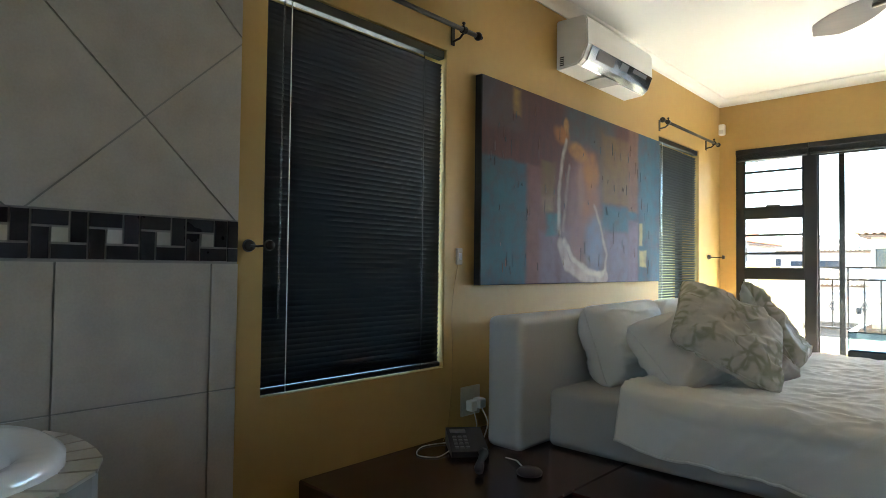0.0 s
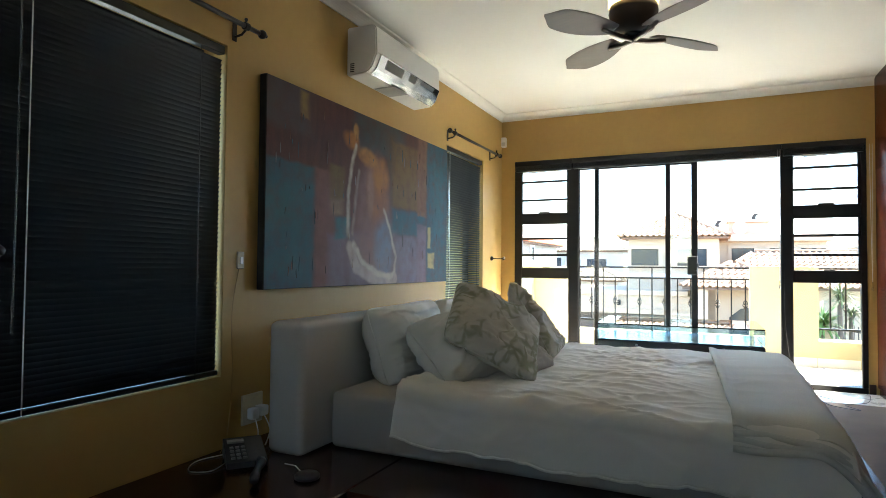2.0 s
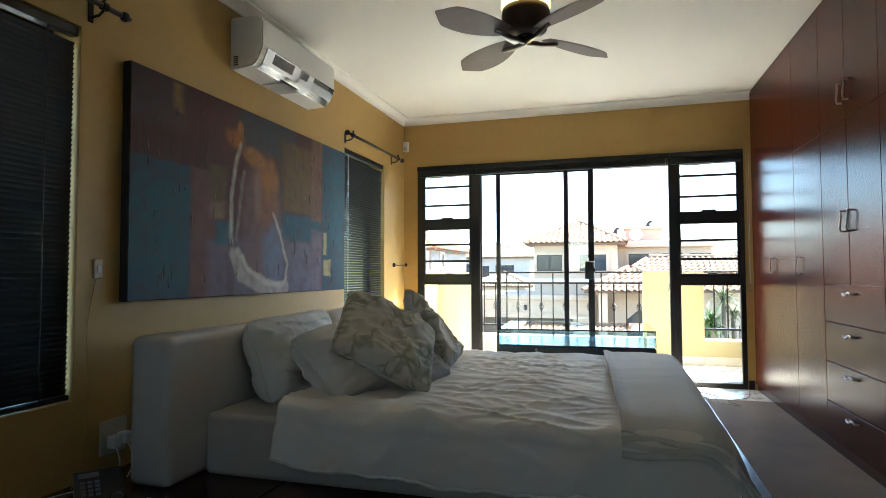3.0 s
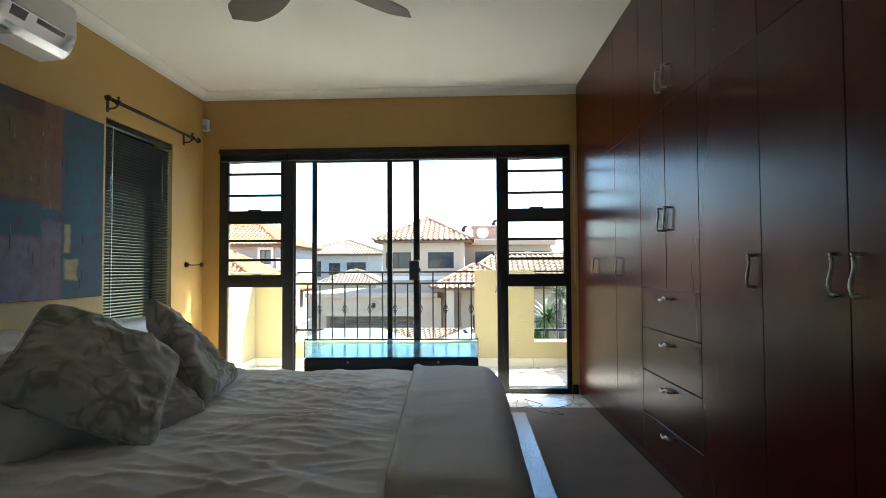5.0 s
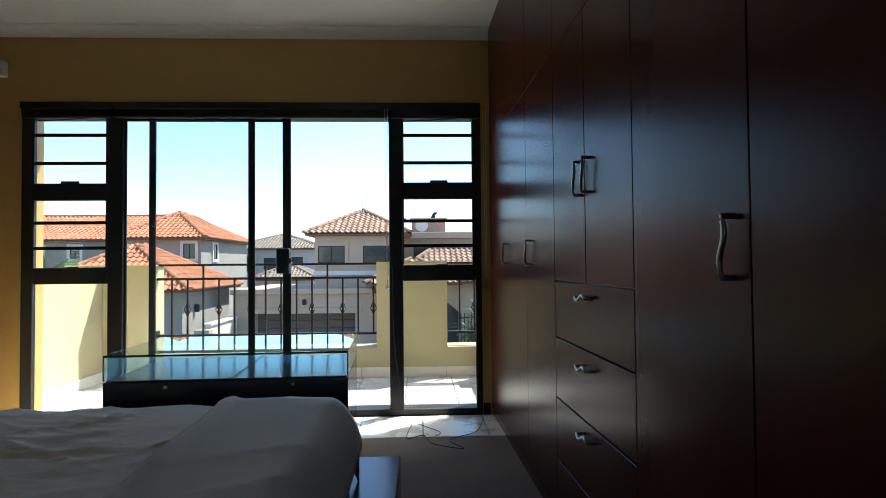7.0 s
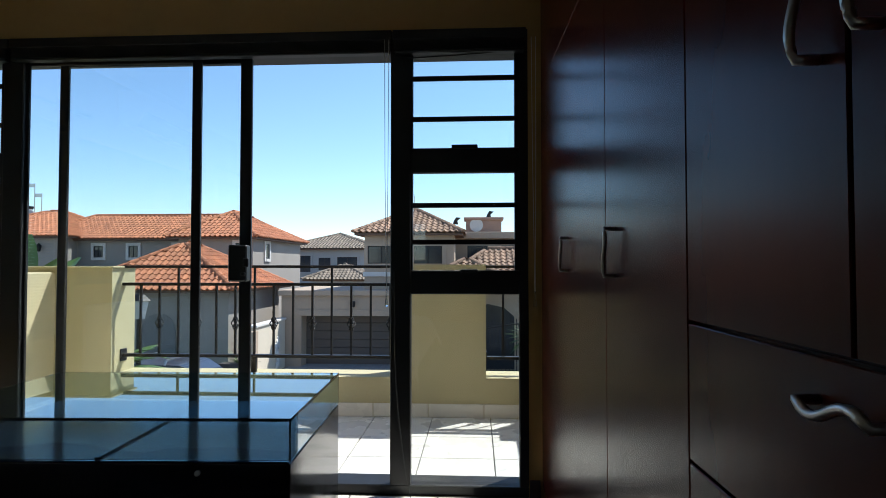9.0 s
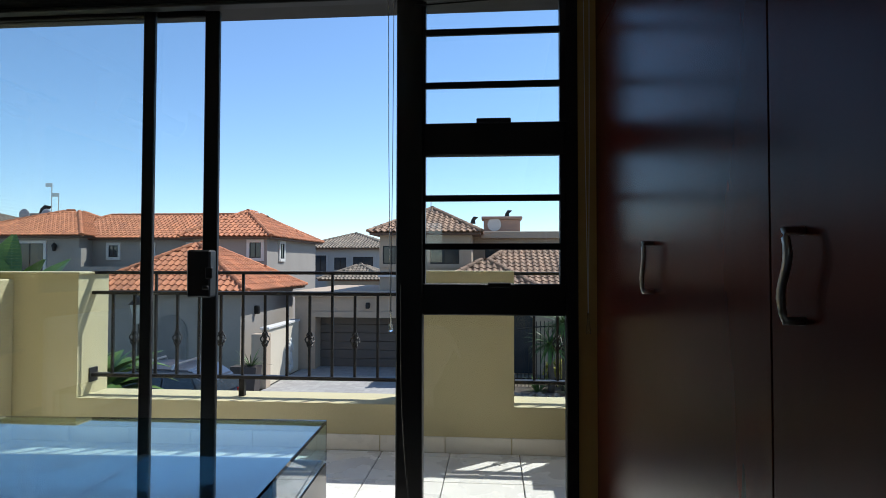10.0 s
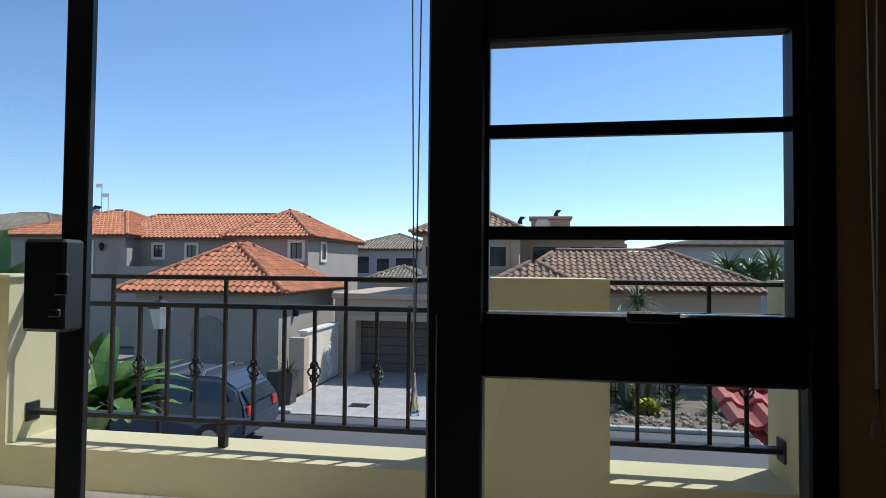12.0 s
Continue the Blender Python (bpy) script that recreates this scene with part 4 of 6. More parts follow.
# pinwheel mosaic band
bz, bh = 1.006, 0.146
u3 = bh / 3
m_y = 2.178
k = 0
while m_y > 0.3:
    a = m_y - 3 * u3
    g = 0.0035
    for m, (y0, y1, z0, z1) in ((MOS_D, (a, a + 2 * u3, 2, 3)), (MOS_D, (a + 2 * u3, a + 3 * u3, 1, 3)), (MOS_D, (a + u3, a + 3 * u3, 0, 1)), (MOS_D, (a, a + u3, 0, 2)), (MOS_L, (a + u3, a + 2 * u3, 1, 2))):
        tile(m, [(y0 + g, bz + z0 * u3 + g), (y1 - g, bz + z0 * u3 + g), (y1 - g, bz + z1 * u3 - g), (y0 + g, bz + z1 * u3 - g)])
    m_y = a
    k += 1
for z0, z1 in ((0, 1), (1, 3)):
    tile(MOS_D, [(2.180, bz + z0 * u3 + 0.002), (2.216, bz + z0 * u3 + 0.002), (2.216, bz + z1 * u3 - 0.002), (2.180, bz + z1 * u3 - 0.002)])

bath = thing("bathtub", (-1.0, 0.9, 0), "white oval corner bath set in a tiled surround", "bathtub")
BATHW = mat("white_acrylic", (0.80, 0.80, 0.79), 0.15, var=0.03, bump=0)
cx, cy2, rx, ry = -1.06, 0.92, 0.335, 0.67


def oval(k, sx, sy, z, n=48):
    a = 2 * math.pi * k / n
    c, s = math.cos(a), math.sin(a)
    w = (abs(c) ** 2.8 + abs(s) ** 2.8) ** (-1 / 2.8)
    return Vector((cx + sx * w * c, cy2 + sy * w * s, z))


bm = bmesh.new()
rings = [[bm.verts.new(oval(k, rx * s, ry * s, z)) for k in range(48)] for s, z in ((1.0, 0.555), (1.0, 0.58), (0.97, 0.592), (0.88, 0.588), (0.85, 0.57), (0.80, 0.38), (0.70, 0.17), (0.5, 0.12))]
for a, b in zip(rings, rings[1:]):
    for k in range(48):
        bm.faces.new((a[k], a[(k + 1) % 48], b[(k + 1) % 48], b[k]))
bm.faces.new(rings[-1])
bmesh.ops.recalc_face_normals(bm, faces=bm.faces)
part("tub", bm, BATHW, bath, smooth=True)
bm = bmesh.new()
n = 30
lo = [bm.verts.new(oval(k, rx + 0.06, ry + 0.06, 0.0, n)) for k in range(n)]
hi = [bm.verts.new(oval(k, rx + 0.06, ry + 0.06, 0.547, n)) for k in range(n)]
inn = [bm.verts.new(oval(k, rx - 0.02, ry - 0.02, 0.547, n)) for k in range(n)]
for k in range(n):
    j = (k + 1) % n
    bm.faces.new((lo[k], lo[j], hi[j], hi[k]))
    bm.faces.new((hi[k], hi[j], inn[j], inn[k]))
part("surround", bm, GROUT, bath)
for k in range(n):
    if cx + rx * math.cos(2 * math.pi * k / n) < XW + 0.02 + 0.0:
        continue
    e = 0.06
    bm = bmesh.new()
    vs = [oval(k + e, rx - 0.01, ry - 0.01, 0.548, n), oval(k + 1 - e, rx - 0.01, ry - 0.01, 0.548, n), oval(k + 1 - e, rx + 0.068, ry + 0.068, 0.548, n), oval(k + e, rx + 0.068, ry + 0.068, 0.548, n)]
    low = [bm.verts.new(v) for v in vs]
    high = [bm.verts.new(v + Vector((0, 0, 0.008))) for v in vs]
    bm.faces.new(high)
    for a in range(4):
        b = (a + 1) % 4
        bm.faces.new((low[a], low[b], high[b], high[a]))
    bmesh.ops.recalc_face_normals(bm, faces=bm.faces)
    part("tile", bm, WTILE, bath)

# ---- small things by the bed ----
sock = thing("wall_socket", (XW, 3.503, 0.315), "cream double wall socket with white plugs in it", "socket")
part("plate", boxes((XW, XW + 0.012, 3.432, 3.577, 0.245, 0.392), bevel=0.004), mat("cream_plastic", (0.62, 0.58, 0.46), 0.4, bump=0), sock)
part("plug", boxes((XW + 0.012, XW + 0.055, 3.462, 3.507, 0.272, 0.327), bevel=0.008, seg=2), PLASTIC, sock)
part("plug", boxes((XW + 0.012, XW + 0.065, 3.514, 3.562, 0.282, 0.332), bevel=0.008, seg=2), PLASTIC, sock)
part("cord", tube(bmesh.new(), spline([(XW + 0.05, 3.48, 0.28), (XW + 0.07, 3.48, 0.22), (XW + 0.09, 3.45, 0.19), (XW + 0.15, 3.36, 0.176)]), 0.003, 6), PLASTIC, sock)
part("cord", tube(bmesh.new(), spline([(XW + 0.06, 3.53, 0.29), (XW + 0.10, 3.53, 0.22), (XW + 0.16, 3.43, 0.178)]), 0.003, 6), PLASTIC, sock)
sw = thing("light_switch", (XW, 3.407, 1.052), "narrow cream switch on the ochre wall", "switch")
part("plate", boxes((XW, XW + 0.012, 3.384, 3.430, 1.01, 1.093), bevel=0.004), mat("aged_plastic", (0.60, 0.52, 0.36), 0.4, bump=0), sw)
part("rocker", boxes((XW + 0.012, XW + 0.017, 3.397, 3.417, 1.033, 1.068), bevel=0.002), PLASTIC, sw)
cable = tagged(part("wall_cable", tube(bmesh.new(), spline([(XW + 0.004, 3.40, 1.01), (XW + 0.005, 3.36, 0.8), (XW + 0.004, 3.37, 0.5), (XW + 0.02, 3.33, 0.25), (XW + 0.06, 3.25, 0.176)]), 0.0015, 5), mat("ochre_cable", (0.45, 0.29, 0.10), 0.5, bump=0), None), "thin painted cable hanging from the switch", "cable")
phone = thing("telephone", (-1.20, 3.235, PZ), "dark grey desk telephone with its handset beside it", "telephone")
ph = Matrix.Translation((-1.20, 3.235, PZ)) @ Euler((0, 0, radians(-130))).to_matrix().to_4x4()


def at_phone(bm):
    bmesh.ops.transform(bm, matrix=ph, verts=bm.verts)
    return bm


GREYP = mat("grey_plastic", (0.055, 0.06, 0.07), 0.4, var=0.2, bump=0.05)
KEYP = mat("pale_keys", (0.30, 0.31, 0.33), 0.5, bump=0)
part("body", at_phone(prism(bmesh.new(), [(-0.11, 0.003), (0.11, 0.003), (0.11, 0.028), (-0.11, 0.075)], "x", -0.08, 0.085)), GREYP, phone)
slope = (0.075 - 0.028) / 0.22
for r in range(4):
    for c in range(3):
        y, x = 0.075 - 0.03 * r, 0.0 + 0.024 * c
        z = 0.028 + (0.11 - y) * slope
        part("key", at_phone(boxes((x, x + 0.017, y - 0.008, y + 0.008, z - 0.004, z + 0.006), bevel=0.002)), KEYP, phone)
part("display", at_phone(boxes((0.0, 0.07, -0.085, -0.045, 0.066, 0.0735))), KEYP, phone)
part("handset", at_phone(tube(bmesh.new(), [(-0.05, 0.13, 0.03), (-0.045, 0.17, 0.035), (-0.02, 0.24, 0.035), (0.0, 0.31, 0.03), (0.005, 0.335, 0.022)], [0.022, 0.02, 0.014, 0.02, 0.018], 8)), GREYP, phone, smooth=True)
part("cord", tube(bmesh.new(), spline([(-1.26, 3.26, 0.19), (-1.33, 3.24, 0.176), (-1.37, 3.12, 0.174), (-1.30, 3.02, 0.174), (-1.22, 3.06, 0.174), (-1.23, 3.15, 0.18)]), 0.0025, 6), PLASTIC, phone, "thin white cord", smooth=True)
disc = thing("puck", (-0.82, 3.18, PZ), "small dark round puck on a white lead", "device")
part("body", lathe(bmesh.new(), (-0.82, 3.18, PZ), [(0, 0.001), (0.05, 0.001), (0.052, 0.012), (0.045, 0.02), (0, 0.022)], 20), GREYP, disc, smooth=True)
part("lead", tube(bmesh.new(), [(-0.86, 3.195, 0.182), (-0.92, 3.23, 0.19), (-1.0, 3.26, 0.178)], 0.003, 6), PLASTIC, disc)
sens = thing("alarm_detector", (XW + 0.03, YD, 2.35), "small white alarm detector in the corner of the walls", "detector")
part("body", boxes((XW + 0.005, XW + 0.06, YD - 0.05, YD, 2.30, 2.405), bevel=0.01, seg=2), PLASTIC, sens)
part("lens", boxes((XW + 0.012, XW + 0.053, YD - 0.054, YD - 0.049, 2.31, 2.35), bevel=0.002), mat("milky_lens", (0.6, 0.6, 0.58), 0.3, bump=0), sens)
fl = tagged(part("floor_cable", tube(bmesh.new(), spline([(1.80, 7.1, 0.006), (1.72, 6.78, 0.006), (1.55, 6.62, 0.006), (1.62, 6.45, 0.006), (1.45, 6.55, 0.006), (1.40, 6.72, 0.006), (1.30, 6.66, 0.006), (1.33, 7.0, 0.006)]), 0.0025, 5), BLACKP, None), "thin dark blind cord trailing over the floor", "cord")

hc = tagged(part("hanging_cord", tube(bmesh.new(), spline([(1.20, YD - 0.035, 1.02), (1.205, YD - 0.04, 0.62), (1.235, YD - 0.06, 0.28), (1.29, YD - 0.11, 0.02), (1.41, 6.92, 0.006), (1.50, 6.78, 0.006), (1.47, 6.70, 0.006)]), 0.0022, 5), BLACKP, None), "thin dark blind cord hanging beside the balcony door", "cord")

# ---- glass display table ----
tab = thing("display_table", (0.38, 6.67, 0), "low black display table with a glass case on top", "table")
X0, X1, Y0, Y1, ZB, ZT = -0.25, 0.985, 6.27, 7.055, 0.448, 0.575
GLOSSB = mat("black_gloss", (0.010, 0.011, 0.014), 0.12, var=0.2, bump=0, rough_var=0.04)
part("body", boxes((X0, X1, Y0, Y1, 0.0, ZB - 0.012), bevel=0.003), GLOSSB, tab)
FELT = mat("dark_tray", (0.006, 0.020, 0.045), 0.14, var=0.3, bump=0, rough_var=0.04, spec=0.3)
part("tray", boxes((X0 + 0.012, 0.372, Y0 + 0.012, Y1 - 0.012, ZB - 0.012, ZB - 0.003)), FELT, tab)
part("tray", boxes((0.388, X1 - 0.012, Y0 + 0.012, Y1 - 0.012, ZB - 0.012, ZB - 0.003)), FELT, tab)
part("divider", boxes((0.372, 0.388, Y0 + 0.012, Y1 - 0.012, ZB - 0.012, ZB + 0.004)), GLOSSB, tab)
g = 0.006
for nm, b in (("glass_top", (X0, X1, Y0, Y1, ZT - 0.010, ZT)), ("glass_side", (X0, X1, Y0, Y0 + g, ZB - 0.004, ZT - 0.011)), ("glass_side", (X0, X1, Y1 - g, Y1, ZB - 0.004, ZT - 0.011)),
              ("glass_side", (X0, X0 + g, Y0 + g + 0.001, Y1 - g - 0.001, ZB - 0.004, ZT - 0.011)), ("glass_side", (X1 - g, X1, Y0 + g + 0.001, Y1 - g - 0.001, ZB - 0.004, ZT - 0.011))):
    gl = part(nm, boxes(b), TABLEGLASS, tab)
    gl.visible_shadow = False
for x in (0.06, 0.70):
    part("lock", lathe(bmesh.new(), (0, 0, 0), [(0, 0), (0.008, 0), (0.008, 0.01), (0, 0.011)], 12), STEEL, tab).data.transform(Matrix.Translation((x, Y0, ZB - 0.04)) @ Euler((radians(90), 0, 0)).to_matrix().to_4x4())

tab.rotation_euler[2] = radians(2.5)

# threshold tiles
for i in range(9):
    x0 = XW + 0.02 + 0.40 * i
    if x0 + 0.39 > XB:
        break
    for y0, y1 in ((6.705, 7.19),):
        part("tile", boxes((x0, x0 + 0.394, y0, y1, -0.012, 0.002), bevel=0.002), TILE, sub)

# ---- balcony ----
struct("balcony_slab", boxes((-1.78, 2.75, 7.45, 8.92, -0.30, -0.012)), GROUT, "concrete balcony slab under white floor tiles", "balcony")
bal_floor = thing("balcony_floor", (0.5, 8.0, -0.012), "white glazed floor tiles of the balcony, sunlit", "floor", kind="structure")
for i in range(12):
    for j in range(4):
        x0, y0 = -1.53 + 0.40 * i, 7.345 + 0.40 * j
        x1, y1 = min(x0 + 0.394, 2.38), min(y0 + 0.394, 8.605)
        if x1 - x0 > 0.03 and y1 - y0 > 0.03:
            part("tile", boxes((x0, x1, y0, y1, -0.011, 0.0), bevel=0.002), TILE, bal_floor)
par = thing("balcony_parapet", (0.5, 8.75, 0), "cream plastered balcony parapet with square pillars", "parapet", kind="structure")
ZU, ZP = 0.27, 1.055
part("upstand", boxes((-1.04, 0.99, 8.615, 8.905, -0.3, ZU)), CREAM, par)
part("upstand", boxes((1.637, 2.31, 8.615, 8.905, -0.3, ZU)), CREAM, par)
part("pillar", boxes((0.99, 1.637, 8.615, 8.905, -0.3, ZP)), CREAM, par)
part("pillar", boxes((2.31, 2.75, 8.615, 8.905, -0.3, ZP)), CREAM, par)
part("pillar", boxes((-1.77, -1.04, 8.615, 8.905, -0.3, 1.03)), CREAM, par)
part("side_wall", boxes((-1.77, -1.46, 7.46, 8.613, -0.3, 1.0), bevel=0.008), CREAM, par)
part("side_wall", boxes((2.40, 2.75, 7.46, 8.613, -0.3, ZP), bevel=0.008), CREAM, par)
part("cap", boxes((-1.79, -1.02, 8.595, 8.925, 1.03, 1.045), bevel=0.004), CREAM, par)
for i in range(11):
    x0 = -1.455 + 0.385 * i
    part("skirting_tile", boxes((x0, min(x0 + 0.38, 2.395), 8.606, 8.6145, 0.0, 0.092), bevel=0.002), TILE, par)
for i in range(3):
    part("skirting_tile", boxes((-1.459, -1.451, 7.47 + 0.385 * i, 7.85 + 0.385 * i, 0.0, 0.092), bevel=0.002), TILE, par)


def railing(x0, x1, first, n, knots, label, pitch):
    r = thing("balcony_railing", ((x0 + x1) / 2, 8.76, ZU), label, "railing", "railings")
    part("top_rail", boxes((x0, x1, 8.735, 8.785, 1.030, 1.050), bevel=0.003), IRON, r)
    part("middle_rail", boxes((x0, x1, 8.735, 8.785, 0.900, 0.922), bevel=0.003), IRON, r)
    part("bottom_rail", boxes((x0, x1, 8.735, 8.785, 0.378, 0.400), bevel=0.003), IRON, r)
    for xe, d in ((x0, 1), (x1, -1)):
        part("wall_plate", boxes((min(xe, xe + d * 0.008), max(xe, xe + d * 0.008), 8.72, 8.80, 0.345, 0.435), bevel=0.002), IRON, r)
    for k in range(n):
        x = first + pitch * k
        part("baluster", boxes((x - 0.0075, x + 0.0075, 8.7525, 8.7675, 0.400, 0.900)), IRON, r)
        if k % 2 == knots:
            bm = bmesh.new()
            for q in range(4):
                pts = []
                for f in range(9):
                    a = q * math.pi / 2 + f / 8 * math.pi * 1.2
                    rr = 0.004 + 0.024 * math.sin(math.pi * f / 8)
                    pts.append((x + rr * math.cos(a), 8.76 + rr * math.sin(a), 0.575 + 0.10 * f / 8))
                tube(bm, pts, 0.0045, 5)
            part("basket_knot", bm, IRON, r)
        if k % 4 == 2:
            part("short_post", boxes((x - 0.0075, x + 0.0075, 8.7525, 8.7675, 0.922, 1.030)), IRON, r)
        if k % 8 == 6:
            part("foot", boxes((x - 0.018, x + 0.018, 8.742, 8.778, ZU, 0.378), bevel=0.003), IRON, r)
    return r


railing(-1.04, 0.99, -0.908, 14, 1, "dark wrought-iron balcony railing with twisted basket knots", 0.143)
railing(1.637, 2.31, 1.762, 4, 1, "short dark wrought-iron railing between two pillars", 0.139)
struct("roof_eave", boxes((-2.4, 3.4, 7.45, 7.86, 2.62, 2.78)), WHITE, "white boxed roof eave over the balcony door", "eave")
struct("outer_wall", boxes((-6.0, XW - 0.25, 7.2, 7.44, -3.0, 2.6), (XB + 0.21, 7.0, 7.2, 7.44, -3.0, 2.6)), CREAM, "cream plastered outer wall of the house", "wall")

struct("lower_storey", boxes((XW - 0.24, XB + 0.2, YB - 0.2, 7.44, -3.0, -0.125)), CREAM, "cream plastered lower storey under the bedroom", "wall")
struct("balcony_support", boxes((-1.77, -1.4, 8.5, 8.9, -3.0, -0.305)), CREAM, "cream plastered pier under the balcony", "pier")
struct("balcony_support", boxes((2.38, 2.75, 8.5, 8.9, -3.0, -0.305)), CREAM, "cream plastered pier under the balcony", "pier")

# ---- street and ground ----
GZ = -2.9
SOIL = mat("dry_ground", (0.24, 0.21, 0.16), 0.95, var=0.35, scale=0.4, fine=6, bump=0.5, bump_scale=20, depth=0.02)
ASPH = mat("asphalt", (0.10, 0.10, 0.10), 0.85, var=0.3, scale=0.8, fine=30, bump=0.5, bump_scale=70, depth=0.006)
PAVE = mat("grey_pavers", (0.40, 0.375, 0.345), 0.85, var=0.2, scale=1.5, fine=20, bump=0.4, bump_scale=40, rnd=0.10, island=True)
KERB = mat("kerb_concrete", (0.42, 0.41, 0.38), 0.85, var=0.2, scale=2)
GRASS = mat("lawn", (0.10, 0.15, 0.03), 0.9, col2=(0.05, 0.09, 0.02), scale=2, fine=40, bump=0.8, bump_scale=60, depth=0.02)
bm = bmesh.new()
sheet(bm, lambda u, v: Vector((-1500 + 3000 * u, -1500 + 3000 * v, GZ - 0.06)), 2, 2)
struct("ground", bm, SOIL, "dry open ground reaching the horizon", "ground")
struct("road", boxes((-70, 70, 14.6, 21.5, GZ - 0.05, GZ)), ASPH, "grey asphalt street in front of the house", "road")
kerb = thing("kerb", (0, 21.6, GZ), "pale concrete kerb along the street", "kerb", kind="structure")
for k in range(60):
    part("kerb_stone", boxes((-28 + 0.95 * k, -27.06 + 0.95 * k, 21.5, 21.68, GZ, GZ + 0.10 if not -5.6 < -28 + 0.95 * k < -0.8 else GZ + 0.03), bevel=0.012), KERB, kerb)
struct("pavement", boxes((-70, 70, 12.0, 14.6, GZ - 0.05, GZ + 0.09)), PAVE, "grey paved footway on the near side of the street", "pavement")
struct("driveway_bed", boxes((-5.85, -0.3, 21.69, 29.4, GZ - 0.05, GZ)), GROUT, "mortar bed under a paved driveway", "driveway")
vs, fs = [], []
for i in range(27):
    for j in range(37):
        x0, y0 = -5.78 + 0.2 * i, 21.7 + 0.205 * j
        b = len(vs)
        vs += [(x0, y0, GZ + 0.012), (x0 + 0.19, y0, GZ + 0.012), (x0 + 0.19, y0 + 0.195, GZ + 0.012), (x0, y0 + 0.195, GZ + 0.012)]
        fs.append((b, b + 1, b + 2, b + 3))
me = bpy.data.meshes.new("pavers")
me.from_pydata(vs, [], fs)
me.materials.append(PAVE)
tagged(new("paving", me), "grey concrete pavers of the neighbour's driveway", "driveway", kind="stuff")
struct("lawn", boxes((-13.5, -6.2, 21.7, 24.45, GZ - 0.05, GZ + 0.06)), GRASS, "small strip of mown lawn beside the street", "lawn")
struct("manhole_cover", boxes((-3.95, -3.4, 22.55, 23.0, GZ + 0.012, GZ + 0.022), bevel=0.004), IRON, "dark metal drain cover set in the paving", "cover")

# ---- neighbouring houses ----
GREYW = mat("grey_plaster", (0.33, 0.295, 0.255), 0.9, var=0.12, scale=0.8, fine=15, bump=0.3, bump_scale=40)
BEIGEW = mat("beige_plaster", (0.47, 0.365, 0.265), 0.9, var=0.12, scale=0.8, fine=15, bump=0.3, bump_scale=40)
PALEW = mat("pale_grey_plaster", (0.42, 0.43, 0.42), 0.9, var=0.1, scale=0.8, fine=15)
TRIM = mat("white_trim", (0.66, 0.63, 0.58), 0.7, var=0.08)
REDT = mat("red_clay_tile", (0.52, 0.20, 0.085), 0.8, col2=(0.38, 0.135, 0.058), scale=1.5, fine=25, bump=0.2, bump_scale=40, rnd=0.20, island=True)
BROWNT = mat("brown_clay_tile", (0.36, 0.215, 0.125), 0.8, col2=(0.20, 0.115, 0.07), scale=1.5, fine=25, bump=0.2, bump_scale=40, rnd=0.28, island=True)
FARPANE = mat("dark_window_pane", (0.035, 0.045, 0.055), 0.08, var=0.3, bump=0, rough_var=0.03)
GARD = mat("garage_door", (0.13, 0.105, 0.085), 0.7, var=0.15, scale=2, stretch=(1, 1, 14))


# soffit brown darkened to carry the shade under the eaves
SHADED_SOFFIT = mat("shaded_brown_soffit", (0.16, 0.10, 0.07), 0.8, var=0.2)


def inside(p, poly):
    c = False
    for (x0, y0), (x1, y1) in zip(poly, poly[1:] + poly[:1]):
        if (y0 > p[1]) != (y1 > p[1]) and p[0] < (x1 - x0) * (p[1] - y0) / (y1 - y0) + x0:
            c = not c
    return c


def roof_plane(vs, fs, pts, wide=0.24, long=0.34):
    """Rows of curved tiles over one sloping face; pts in order, the first two along the eave."""
    p = [Vector(q) for q in pts]
    ex = (p[1] - p[0]).normalized()
    nrm = ex.cross(p[2] - p[0]).normalized()
    if nrm.z < 0:
        nrm = -nrm
    ey = nrm.cross(ex).normalized()
    if ey.z < 0:
        ey = -ey
    flat = [((q - p[0]).dot(ex), (q - p[0]).dot(ey)) for q in p]
    b = len(vs)
    vs += [tuple(q - 0.03 * nrm) for q in p]
    fs.append(tuple(range(b, b + len(p))))
    x0, x1 = min(f[0] for f in flat), max(f[0] for f in flat)
    y1 = max(f[1] for f in flat)
    for j in range(int(y1 / long) + 1):
        for i in range(int((x1 - x0) / wide) + 1):
            x, y = x0 + i * wide, j * long
            if not inside((x + wide / 2, y + long * 0.5), flat):
                continue
            b = len(vs)
            for yy, lift in ((y - 0.04, 0.035), (y + long, 0.005)):
                for k in range(6):
                    f = k / 5
                    h = 0.055 * math.sin(math.pi * min(1.0, f / 0.62)) if f < 0.62 else -0.012 * math.sin(math.pi * (f - 0.62) / 0.38)
                    q = p[0] + ex * (x + f * wide) + ey * yy + nrm * (h + lift)
                    vs.append(tuple(q))
            for k in range(5):
                fs.append((b + k, b + k + 1, b + 7 + k, b + 6 + k))
            b2 = len(vs)
            for k in range(6):
                v = Vector(vs[b + k]) - nrm * 0.035
                vs.append(tuple(v))
            for k in range(5):
                fs.append((b + k, b2 + k, b2 + k + 1, b + k + 1))
    return vs, fs


